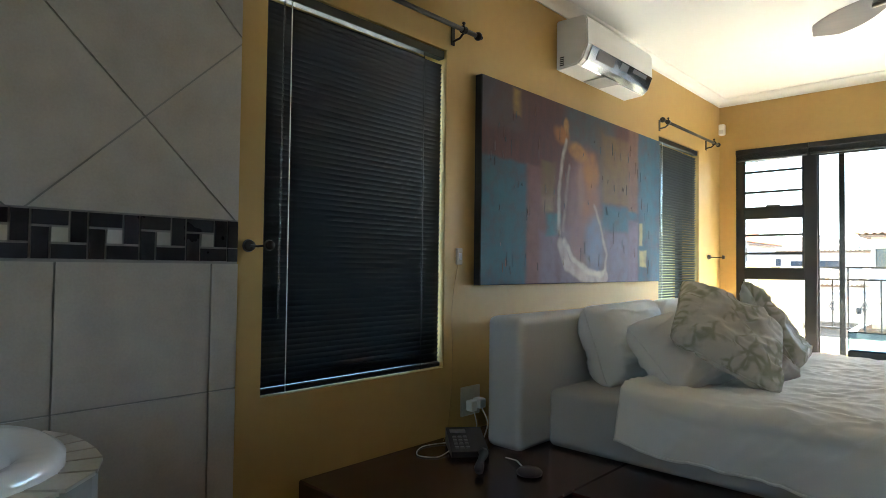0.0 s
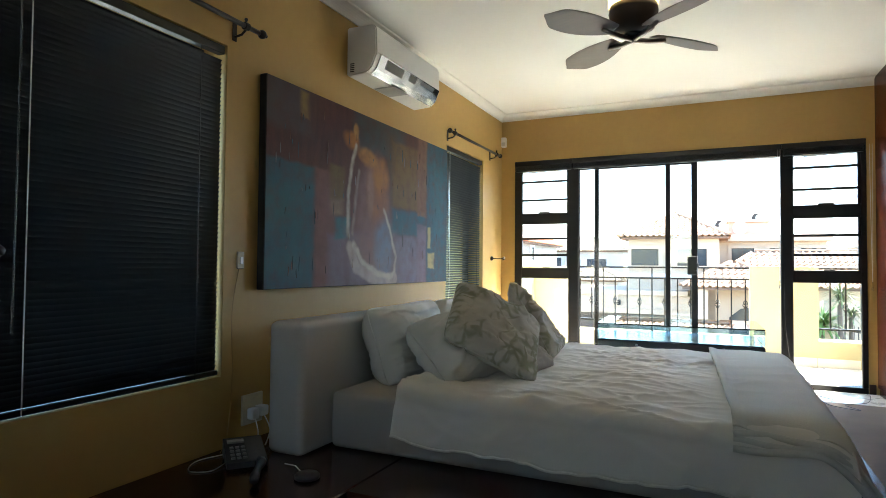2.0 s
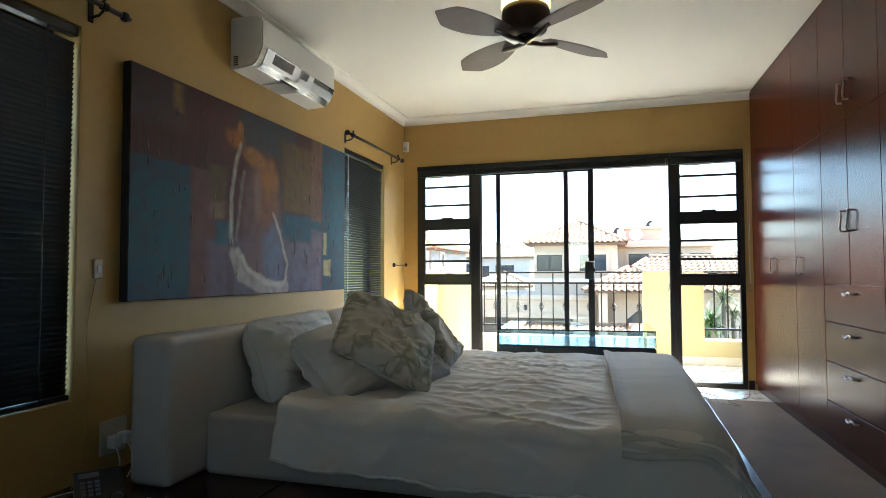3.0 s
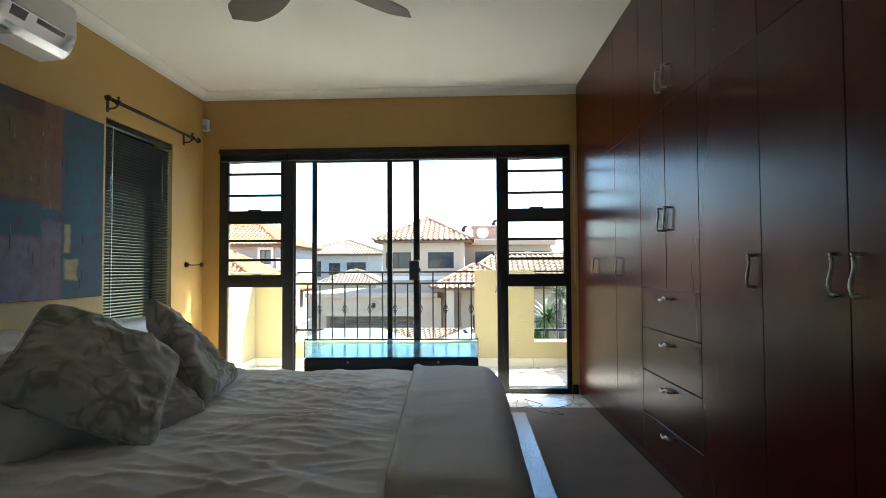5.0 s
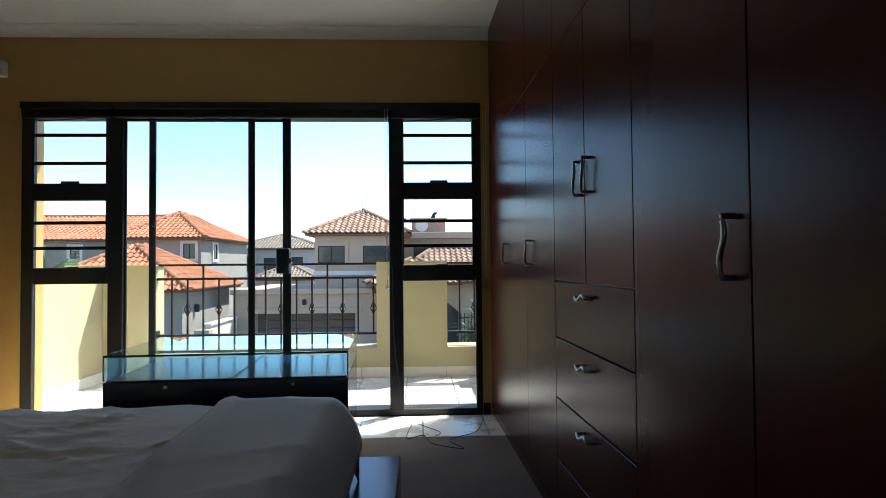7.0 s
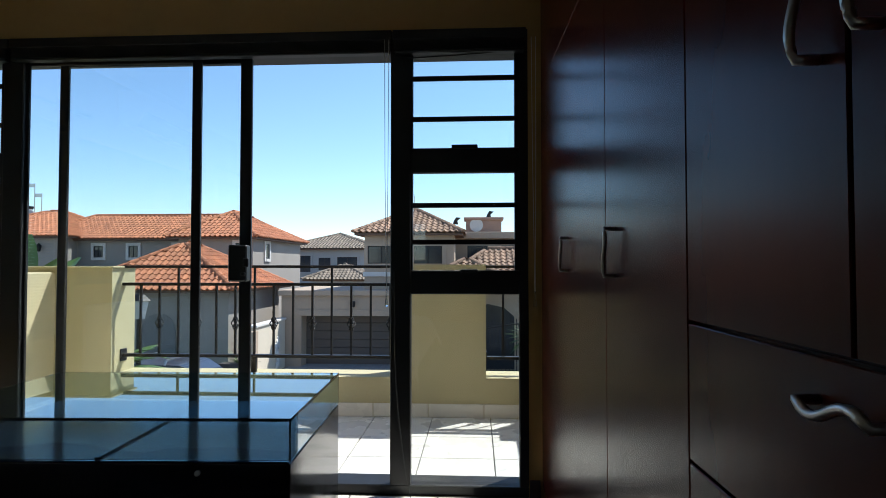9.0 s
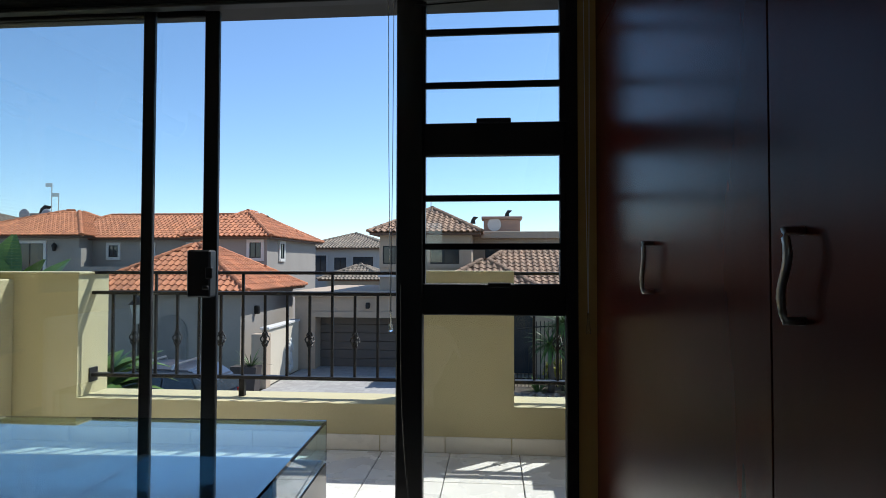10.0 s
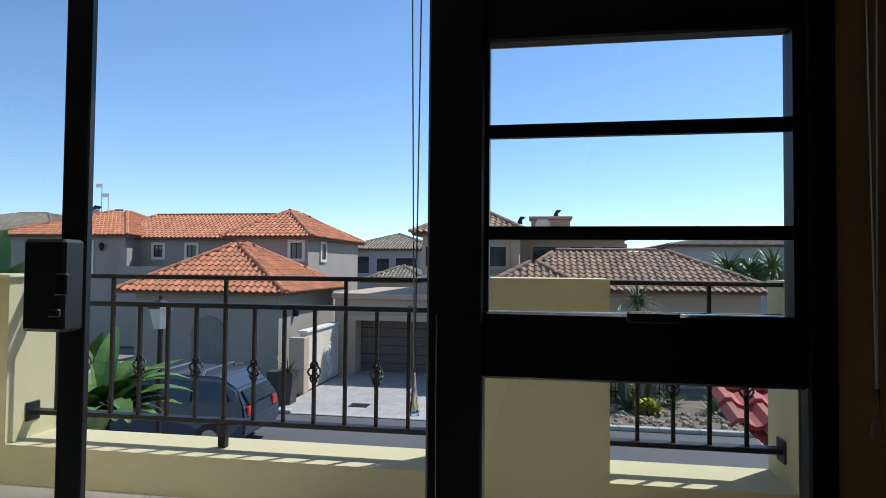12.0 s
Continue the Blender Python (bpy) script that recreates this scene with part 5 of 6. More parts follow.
def ridge_caps(vs, fs, a, b, r=0.12, step=0.38):
    a, b = Vector(a), Vector(b)
    d = (b - a).normalized()
    s = d.cross(Vector((0, 0, 1))).normalized()
    up = s.cross(d)
    n = max(1, int((b - a).length / step))
    for i in range(n):
        q0, q1 = a + d * (i * step), a + d * ((i + 1) * step + 0.04)
        base = len(vs)
        for q, rr in ((q0, r), (q1, r * 0.86)):
            for k in range(6):
                an = math.pi * k / 5
                vs.append(tuple(q + s * rr * math.cos(an) + up * (rr * math.sin(an) * 0.9 + 0.01)))
        for k in range(5):
            fs.append((base + k, base + k + 1, base + 7 + k, base + 6 + k))
        fs.append(tuple(range(base, base + 6)))


def hip_roof(parent, x0, x1, y0, y1, ze, zr, m, ridge=None, label="clay tiled hip roof"):
    """A hipped roof over a rectangle; ridge: the two ridge ends, or by itself."""
    w, d = x1 - x0, y1 - y0
    if ridge is None:
        if w >= d:
            ridge = ((x0 + d / 2, (y0 + y1) / 2), (x1 - d / 2, (y0 + y1) / 2))
        else:
            ridge = (((x0 + x1) / 2, y0 + w / 2), ((x0 + x1) / 2, y1 - w / 2))
    A, B, C, D = (x0, y0, ze), (x1, y0, ze), (x1, y1, ze), (x0, y1, ze)
    R, S = (*ridge[0], zr), (*ridge[1], zr)
    vs, fs = [], []
    if w >= d:
        faces = ([A, B, S, R], [B, C, S], [C, D, R, S], [D, A, R])
        hips = ((A, R), (B, S), (C, S), (D, R))
    else:
        faces = ([A, B, R], [B, C, S, R], [C, D, S], [D, A, R, S])
        hips = ((A, R), (B, R), (C, S), (D, S))
    for f in faces:
        roof_plane(vs, fs, f)
    for a, b in hips + ((R, S),):
        if (Vector(b) - Vector(a)).length > 0.4:
            ridge_caps(vs, fs, a, b)
    me = bpy.data.meshes.new("roof")
    me.from_pydata(vs, [], fs)
    me.materials.append(m)
    ob = part("roof", me, m, parent, label)
    ob["kind"] = "stuff"
    part("fascia", boxes((x0 + 0.05, x1 - 0.05, y0 + 0.05, y1 - 0.05, ze - 0.11, ze - 0.035)), SHADED_SOFFIT, parent)
    return ob


def far_window(parent, face, c, z, w, h, at, trim=TRIM):
    """A window on a wall facing -y (face 'y') or +x or -x ('x'): c along the wall, z its middle."""
    t = 0.14
    def bx(a0, a1, z0, z1, o0, o1):
        if face == "y":
            return (a0, a1, at - o1, at - o0, z0, z1)
        s = 1 if face == "x" else -1
        return (min(at + s * o0, at + s * o1), max(at + s * o0, at + s * o1), a0, a1, z0, z1)
    win = part("window", boxes(bx(c - w / 2 - t, c - w / 2, z - h / 2 - t, z + h / 2 + t, 0, 0.06), bx(c + w / 2, c + w / 2 + t, z - h / 2 - t, z + h / 2 + t, 0, 0.06),
                               bx(c - w / 2, c + w / 2, z + h / 2, z + h / 2 + t, 0, 0.06), bx(c - w / 2, c + w / 2, z - h / 2 - t, z - h / 2, 0, 0.08)), trim, parent)
    part("pane", boxes(bx(c - w / 2, c + w / 2, z - h / 2, z + h / 2, -0.02, 0.012)), FARPANE, win)
    f = 0.035
    part("window_frame", boxes(bx(c - w / 2, c + w / 2, z - h / 2, z - h / 2 + f, 0.012, 0.03), bx(c - w / 2, c + w / 2, z + h / 2 - f, z + h / 2, 0.012, 0.03),
                               bx(c - w / 2, c - w / 2 + f, z - h / 2 + f, z + h / 2 - f, 0.012, 0.03), bx(c + w / 2 - f, c + w / 2, z - h / 2 + f, z + h / 2 - f, 0.012, 0.03),
                               bx(c - f / 2, c + f / 2, z - h / 2 + f, z + h / 2 - f, 0.012, 0.03)), IRON, win)


# red-roofed house with its garage
rg = thing("garage_building", (-9.5, 27, GZ), "grey plastered garage with a red clay tile hip roof", "building")
part("wall", boxes((-12.1, -6.95, 24.5, 29.7, GZ - 0.05, 0.36)), GREYW, rg)
hip_roof(rg, -12.55, -6.5, 24.0, 30.1, 0.24, 1.93, REDT, ((-9.75, 27.0), (-9.5, 27.0)), "red clay tiled hip roof")
bm = bmesh.new()
arch = [(-10.0, GZ), (-8.8, GZ)] + [(-9.4 + 0.6 * math.cos(math.pi * k / 12), -1.2 + 0.6 * math.sin(math.pi * k / 12)) for k in range(13)]
prism(bm, arch, "y", 24.45, 24.5)
part("arched_panel", bm, mat("grey_panel", (0.24, 0.225, 0.205), 0.9), rg, "blind arched panel")
part("wall_lamp", boxes((-6.95, -6.77, 25.6, 25.75, -0.65, -0.35), bevel=0.03), IRON, rg, "black wall lantern")
rh = thing("neighbour_house", (-16, 36, GZ), "two-storey grey house with a red clay tile roof", "house")
part("wall", boxes((-19.6, -9.1, 34.0, 39.9, GZ - 0.05, 2.45)), GREYW, rh)
part("wing_wall", boxes((-12.6, -9.0, 32.0, 37.6, GZ - 0.05, 2.45)), GREYW, rh)
part("wing_wall", boxes((-26.0, -19.0, 33.0, 40.0, GZ - 0.05, 2.5)), GREYW, rh)
hip_roof(rh, -22, -8.75, 33.6, 40.4, 2.45, 3.88, REDT, ((-20, 37), (-11.5, 37)), "red clay tiled roof")
hip_roof(rh, -13.1, -8.65, 31.6, 38.2, 2.43, 3.85, REDT, ((-11.05, 34.6), (-11.05, 36)), "red clay tiled wing roof")
hip_roof(rh, -26.4, -18.6, 32.6, 40.4, 2.55, 4.1, REDT, ((-22.3, 36.5), (-21.6, 36.5)), "red clay tiled wing roof")
far_window(rh, "y", -9.55, 1.78, 0.55, 0.72, 32.0)
far_window(rh, "x", 33.9, 1.78, 0.55, 0.75, -9.0)
far_window(rh, "y", -13.6, 1.80, 0.5, 0.6, 34.0)
far_window(rh, "y", -16.0, 1.78, 0.5, 0.6, 34.0)
far_window(rh, "y", -17.85, 1.78, 0.5, 0.6, 34.0)
far_window(rh, "y", -21.6, 1.35, 1.5, 1.6, 33.0)
part("balcony_wall", boxes((-19.0, -13.6, 32.4, 32.6, GZ, 1.0)), GREYW, rh)
part("balcony_pier", boxes((-19.0, -18.6, 32.6, 33.0, GZ, 1.9)), GREYW, rh)
for x in (-22.9, -20.2):
    bm = lathe(bmesh.new(), (x, 32.85, 1.75), [(0, 0), (0.07, 0.02), (0.13, 0.3), (0.09, 0.36), (0, 0.45)], 8)
    part("wall_lamp", bm, IRON, rh, "black wall lantern")
ch = part("chimney", boxes((-26.0, -24.8, 38.2, 39.2, 2.9, 4.15), bevel=0.02), GREYW, rh)
part("cowl", prism(bmesh.new(), [(-25.65, 4.15), (-25.2, 4.15), (-25.22, 4.4), (-25.05, 4.62), (-25.3, 4.66), (-25.55, 4.45)], "y", 38.5, 38.8), IRON, ch, "black chimney cowl")
for x, h in ((-25.0, 6.0), (-24.55, 5.4)):
    bm = rod(bmesh.new(), (x, 38.7, 3.4), (x, 38.7, h), 0.03, 6)
    box(bm, x - 0.4, x, 38.68, 38.72, h - 0.22, h)
    part("aerial", bm, STEEL, rh, "thin roof aerial")
for x in (-26.15, -24.75):
    bm = bmesh.new()
    bmesh.ops.create_uvsphere(bm, u_segments=14, v_segments=8, radius=0.34, matrix=Matrix.Translation((x, 38.0, 4.05)) @ Matrix.Diagonal((1, 0.3, 1, 1)))
    part("satellite_dish", bm, PALEW, rh, smooth=True)

# beige house with its flat-roofed garage
bh = thing("neighbour_house", (0, 31, GZ), "two-storey beige house with a brown clay tile roof", "house")
part("wall", boxes((-3.0, 0.65, 28.5, 35.0, GZ - 0.05, 2.42)), BEIGEW, bh)
part("wall", boxes((0.65, 4.8, 31.0, 36.0, GZ - 0.05, 2.25)), BEIGEW, bh)
part("flat_roof", boxes((0.6, 5.0, 30.7, 36.2, 2.25, 2.55), bevel=0.02), BEIGEW, bh)
hip_roof(bh, -3.4, 1.05, 28.1, 35.4, 2.40, 3.60, BROWNT, ((-1.18, 31.2), (-1.18, 32.6)), "brown clay tiled hip roof")
far_window(bh, "y", -2.3, 1.5, 1.13, 0.72, 28.5, BEIGEW)
far_window(bh, "y", -0.4, 1.5, 1.15, 0.72, 28.5, BEIGEW)
part("string_course", boxes((-3.05, 0.7, 28.42, 28.5, 0.62, 0.80)), TRIM, bh)
for x in (1.6, 3.1, 4.3):
    far_window(bh, "y", x, 1.6, 0.9, 0.7, 31.0, BEIGEW)
ch = part("chimney", boxes((1.05, 2.75, 33.0, 34.2, 2.5, 3.25), (0.95, 2.85, 32.9, 34.3, 3.25, 3.38), bevel=0.02), mat("terracotta_plaster", (0.42, 0.27, 0.20), 0.9), bh)
bm = bmesh.new()
bmesh.ops.create_cone(bm, cap_ends=True, segments=20, radius1=0.32, radius2=0.32, depth=0.05, matrix=Matrix.Translation((1.55, 32.97, 3.0)) @ Euler((radians(90), 0, 0)).to_matrix().to_4x4())
part("roundel", bm, TRIM, ch)
for x, y, z in ((2.15, 33.5, 3.38), (0.55, 33.2, 3.06)):
    bm = prism(bmesh.new(), [(x - 0.13, z), (x + 0.11, z), (x + 0.09, z + 0.17), (x + 0.24, z + 0.31), (x + 0.03, z + 0.33), (x - 0.08, z + 0.17)], "y", y - 0.15, y + 0.15)
    part("cowl", bm, IRON, bh, "black chimney cowl")
part("aerial", rod(bmesh.new(), (-1.3, 31.8, 3.5), (-1.3, 31.8, 4.3), 0.02, 5), STEEL, bh)
fg = thing("garage_building", (-3.2, 30, GZ), "flat-roofed beige double garage with a brown door", "building")
part("pier", boxes((-6.1, -5.3, 27.5, 34, GZ - 0.05, -0.12)), BEIGEW, fg)
part("pier", boxes((-1.2, -0.35, 27.5, 34, GZ - 0.05, -0.12)), BEIGEW, fg)
part("lintel", boxes((-5.3, -1.2, 27.5, 34, -0.90, -0.12)), BEIGEW, fg)
part("wall", boxes((-5.3, -1.2, 28.4, 34, GZ - 0.05, -0.90)), BEIGEW, fg)
part("parapet", boxes((-6.2, -0.5, 27.35, 34.1, -0.12, 0.10), bevel=0.02), BEIGEW, fg)
part("band", boxes((-5.6, -0.9, 27.42, 27.5, -0.90, -0.68)), BEIGEW, fg)
for k in range(6):
    part("door_section", boxes((-5.3, -1.2, 28.2, 28.36, GZ + 0.333 * k + 0.006, GZ + 0.333 * k + 0.328), bevel=0.01), GARD, fg)
part("wall_lamp", boxes((-3.3, -3.15, 27.25, 27.42, -0.55, -0.32), bevel=0.03), IRON, fg, "small black lamp over the garage door")

# brown-roofed garage by the gate
bg = thing("garage_building", (5, 30, GZ), "beige garage with a brown clay tile hip roof", "building")
part("wall", boxes((0.5, 8.7, 27.5, 33.0, GZ - 0.05, 0.38)), BEIGEW, bg)
hip_roof(bg, -0.1, 9.2, 27.0, 33.4, 0.36, 1.78, BROWNT, ((2.05, 30.2), (6.2, 30.2)), "brown clay tiled hip roof")
hip_roof(bg, -0.7, 3.1, 26.0, 29.5, 0.34, 1.30, BROWNT, ((1.1, 27.8), (1.3, 27.8)), "brown clay tiled porch roof")
prism(bm := bmesh.new(), [(1.0, GZ), (3.0, GZ), (3.0, -0.9), (2.6, -0.55), (2.0, -0.42), (1.4, -0.55), (1.0, -0.9)], "y", 27.44, 27.52)
part("arched_doorway", bm, FARPANE, bg, "dark arched doorway")
part("porch_post", boxes((-0.1, 0.25, 26.2, 26.55, GZ, 0.34)), BEIGEW, bg)

# houses further off


def far_house(x0, x1, y0, y1, ze, zr, wallm, roofm, label, wins=()):
    h = thing("far_house", ((x0 + x1) / 2, (y0 + y1) / 2, GZ), label, "house", "houses further off")
    part("wall", boxes((x0, x1, y0, y1, GZ - 0.05, ze)), wallm, h)
    hip_roof(h, x0 - 0.5, x1 + 0.5, y0 - 0.5, y1 + 0.5, ze, zr, roofm)
    for x, z, w, hh in wins:
        far_window(h, "y", x, z, w, hh, y0, wallm)
    return h


GREYT = mat("grey_concrete_tile", (0.27, 0.215, 0.155), 0.85, var=0.3, scale=1.5, rnd=0.2, island=True)
far_house(-12.6, -6.0, 48, 55, 2.35, 3.6, PALEW, GREYT, "grey two-storey house with a weathered tile roof", ((-11.2, 1.2, 0.9, 1.2), (-8.0, 1.0, 1.5, 1.4), (-9.7, 1.2, 0.9, 0.9)))
far_house(-9.0, -5.5, 42, 46, 0.2, 1.15, PALEW, GREYT, "low grey outbuilding with a tiled hip roof", ())
far_house(9.3, 22, 43, 52, 2.5, 3.25, PALEW, GREYT, "pale grey house with a low grey roof", ((17.0, 1.9, 1.2, 0.7),))
far_house(-40, -27.6, 38, 48, 2.9, 4.6, GREYW, GREYT, "grey house with a brown tile roof", ((-29.5, 1.5, 1.2, 1.0),))
far_house(-70, -55, 60, 72, 3.0, 5.0, GREYW, BROWNT, "grey house far down the street", ())
far_house(26, 40, 50, 62, 3.0, 4.6, PALEW, GREYT, "pale house beyond the garages", ())
bm = bmesh.new()
HX = [(-1400 + 40 * k) for k in range(46)]
ring = [(x, GZ + 14 + 26 * max(0.0, 1 - abs(x + 900) / 600) + 9 * noise.noise(Vector((x / 160, 0, 0)))) for x in HX]
prism(bm, [(HX[0], GZ - 1)] + ring + [(HX[-1], GZ - 1)], "y", 1000, 1040)
struct("backdrop", bm, mat("hazy_hills", (0.20, 0.25, 0.30), 1.0, scale=0.01), "low hazy hills on the horizon", "hills")

# boundary wall with a pale relief
CREAMW = mat("pale_cream_plaster", (0.66, 0.58, 0.45), 0.9, var=0.10, scale=0.8, fine=15, bump=0.3, bump_scale=40)
bw = thing("garden_wall", (-5.95, 26, GZ), "cream garden wall with a pale carved relief", "wall")
part("wall", boxes((-6.12, -5.92, 24.3, 27.4, GZ, -1.05)), CREAMW, bw)
part("coping", boxes((-6.18, -5.86, 24.25, 27.4, -1.05, -0.97), bevel=0.01), TRIM, bw)
part("gatepost", boxes((-6.3, -5.8, 23.85, 24.25, GZ, -1.15), bevel=0.01), BEIGEW, bw)
bm = bmesh.new()
for k in range(22):
    a = random.uniform(0, 6.28)
    y = 26.4 + 0.30 * math.cos(a) * random.random()
    z = -2.08 + 0.62 * random.uniform(-1, 1)
    bmesh.ops.create_icosphere(bm, subdivisions=1, radius=random.uniform(0.09, 0.18), matrix=Matrix.Translation((-5.90, y, z)) @ Matrix.Diagonal((0.45, 0.8, 1.2, 1)))
tagged(part("relief", bm, mat("white_stone", (0.70, 0.68, 0.63), 0.8), None, smooth=True), "pale carved stone relief on the garden wall", "relief")

# ---- plants ----
LEAF = mat("broad_leaf", (0.12, 0.20, 0.035), 0.45, col2=(0.05, 0.10, 0.02), scale=3, fine=30, rnd=0.3, island=True, bump=0.1)
SPIKE = mat("spiky_leaf", (0.11, 0.14, 0.05), 0.6, col2=(0.06, 0.09, 0.03), scale=3, rnd=0.35, island=True)
YELLOW = mat("yellow_bush", (0.42, 0.36, 0.03), 0.7, col2=(0.20, 0.22, 0.02), scale=3, rnd=0.35, island=True)
BARK = mat("bark", (0.13, 0.10, 0.075), 0.95, var=0.4, scale=6, fine=40, bump=0.8, bump_scale=30, depth=0.02)


def blade_leaf(bm, at, ang, lean, length, width, droop, n=7):
    """One leaf: a bent, folded strip that narrows to both ends."""
    c, s = math.cos(ang), math.sin(ang)
    rows = []
    p = Vector(at)
    e = lean
    for i in range(n + 1):
        f = i / n
        w = width * (math.sin(math.pi * min(1, f * 0.9 + 0.08)) ** 0.8 if width > 0.05 else (1 - f) * 0.9 + 0.1) / 2
        side = Vector((-s, c, 0)) * w
        up = Vector((0, 0, 0.25 * w))
        rows.append([bm.verts.new(p - side + up), bm.verts.new(p), bm.verts.new(p + side + up)])
        d = length / n
        p = p + Vector((c * math.sin(e) * d, s * math.sin(e) * d, math.cos(e) * d))
        e += droop / n
    for a, b in zip(rows, rows[1:]):
        for k in range(2):
            bm.faces.new((a[k], a[k + 1], b[k + 1], b[k]))


def leafy_plant(name, at, n, lean, length, width, droop, m, label, cat, trunk=0.0, seed=1, group=""):
    rng = random.Random(seed)
    pl = thing(name, at, label, cat, group)
    x, y, z = at
    if trunk:
        bm = tube(bmesh.new(), [(x + 0.03 * math.sin(k), y, z + trunk * k / 6) for k in range(7)], [0.11 - 0.008 * k for k in range(7)], 8)
        part("trunk", bm, BARK, pl, smooth=True)
    bm = bmesh.new()
    for k in range(n):
        a = rng.uniform(0, 2 * math.pi)
        l = length * rng.uniform(0.6, 1.1)
        blade_leaf(bm, (x + 0.05 * math.cos(a), y + 0.05 * math.sin(a), z + trunk * rng.uniform(0.88, 1.0)), a, rng.uniform(*lean), l, width * rng.uniform(0.7, 1.2), droop * rng.uniform(0.5, 1.3))
    part("foliage", bm, m, pl, smooth=False)
    return pl


leafy_plant("banana_plant", (-4.05, 12.9, GZ), 64, (0.05, 0.9), 1.25, 0.30, 1.5, LEAF, "green broad-leaved banana plant below the balcony", "plant", 2.1, 3)
leafy_plant("banana_plant", (-5.1, 13.8, GZ), 46, (0.05, 0.9), 1.2, 0.28, 0.9, LEAF, "green broad-leaved banana plant beside another", "plant", 1.9, 4)
leafy_plant("banana_plant", (-3.55, 10.7, GZ), 12, (0.05, 0.5), 1.2, 0.40, 0.7, LEAF, "tall banana plant beside the balcony pillar", "plant", 3.2, 5)
for k, (x, y) in enumerate(((-5.8, 22.65), (-6.25, 22.95))):
    pot = thing("planter", (x, y, GZ), "tall dark square planter on the driveway edge", "planter", "planters")
    h = 0.93 - 0.05 * k
    bm = bmesh.new()
    lo, hi = 0.17, 0.25
    prism(bm, [(x - lo, GZ), (x + lo, GZ), (x + hi, GZ + h), (x - hi, GZ + h)], "y", y - 0.22, y + 0.22)
    part("pot", bm, mat("dark_pot", (0.07, 0.055, 0.05), 0.6), pot)
    if k == 0:
        leafy_plant("agave", (x, y, GZ + h), 44, (0.2, 1.3), 0.62, 0.045, 0.5, SPIKE, "spiky grey-green agave in the dark planter", "plant", 0.0, 9)
leafy_plant("yucca", (4.2, 24.0, GZ), 150, (0.3, 2.0), 0.75, 0.045, 0.7, SPIKE, "yucca with a spiky green crown by the gate", "plant", 3.25, 11)
leafy_plant("yucca", (4.6, 24.6, GZ), 90, (0.3, 2.0), 0.7, 0.045, 0.7, SPIKE, "yucca with a spiky crown beside another", "plant", 2.6, 12)
for k, (x, y, tr) in enumerate(((9.7, 34.2, 4.2), (10.7, 34.6, 4.0), (11.5, 34.2, 4.1))):
    leafy_plant("palm", (x, y, GZ), 170, (0.3, 2.0), 1.25, 0.09, 0.9, LEAF, "small palm with a spread green crown behind the roofs", "plant", tr, 20 + k, "palms")
leafy_plant("yucca", (3.75, 24.3, GZ), 150, (0.4, 2.2), 0.9, 0.06, 0.9, LEAF, "low leafy yucca with drooping green leaves", "plant", 2.3, 14)
leafy_plant("yucca", (3.3, 24.1, GZ), 130, (0.4, 2.2), 0.85, 0.06, 0.9, LEAF, "low green yucca behind the street kerb", "plant", 1.6, 15)
for k in range(9):
    x, y = 3.0 + 0.75 * k + random.uniform(-0.2, 0.2), 23.6 + random.uniform(-0.5, 0.9)
    leafy_plant("aloe", (x, y, GZ), 36, (0.15, 1.3), random.uniform(0.6, 1.0), 0.07, 0.5, SPIKE if k % 3 else LEAF, "green spiky aloe in the stony bed", "plant", 0.0, 40 + k, "garden plants")


def bush(x, y, r, m, label, seed):
    rng = random.Random(seed)
    b = thing("bush", (x, y, GZ), label, "bush", "bushes")
    bm = bmesh.new()
    for k in range(260):
        d = Vector((rng.gauss(0, 1), rng.gauss(0, 1), abs(rng.gauss(0, 1)))).normalized() * r * rng.uniform(0.55, 1.05)
        blade_leaf(bm, (x + d.x, y + d.y, GZ + 0.05 + d.z), rng.uniform(0, 6.28), rng.uniform(0.2, 1.6), 0.20, 0.085, 0.6, 3)
    part("foliage", bm, m, b)
    part("stem", tube(bmesh.new(), [(x, y, GZ), (x + 0.02, y, GZ + r * 0.6)], [0.05, 0.03], 6), BARK, b)


bush(4.36, 23.3, 0.32, YELLOW, "round yellow-green bush in the stony bed", 60)
bush(3.9, 25.6, 0.75, YELLOW, "yellow-green bush behind the fence", 61)
struct("planting_bed", boxes((1.0, 16.0, 21.7, 26.0, GZ - 0.05, GZ + 0.02)), mat("bed_soil", (0.20, 0.155, 0.11), 0.95, var=0.4, scale=2, fine=30, bump=0.8, bump_scale=30, depth=0.02), "stony brown planting bed by the street", "bed")
bm = bmesh.new()
rng = random.Random(7)
for k in range(260):
    r = rng.uniform(0.05, 0.14)
    bmesh.ops.create_icosphere(bm, subdivisions=1, radius=r, matrix=Matrix.Translation((rng.uniform(1.2, 9), rng.uniform(21.9, 23.6), GZ + 0.03)) @ Euler((rng.random() * 3, rng.random() * 3, 0)).to_matrix().to_4x4() @ Matrix.Diagonal((1, 0.8, 0.6, 1)))
tagged(part("rocks", bm, mat("rockery_stone", (0.38, 0.29, 0.20), 0.9, var=0.3, rnd=0.2, island=True), None), "scattered brown stones of the rockery", "stones", kind="stuff")
fence = thing("steel_fence", (3.4, 24.9, GZ), "black steel picket fence with an arched top", "fence")
part("rail", boxes((1.6, 5.4, 24.88, 24.92, GZ + 0.25, GZ + 0.30)), IRON, fence)
part("rail", tube(bmesh.new(), [(1.6 + 0.38 * k, 24.9, GZ + 1.75 + 0.25 * math.sin(math.pi * k / 10)) for k in range(11)], 0.025, 6), IRON, fence)
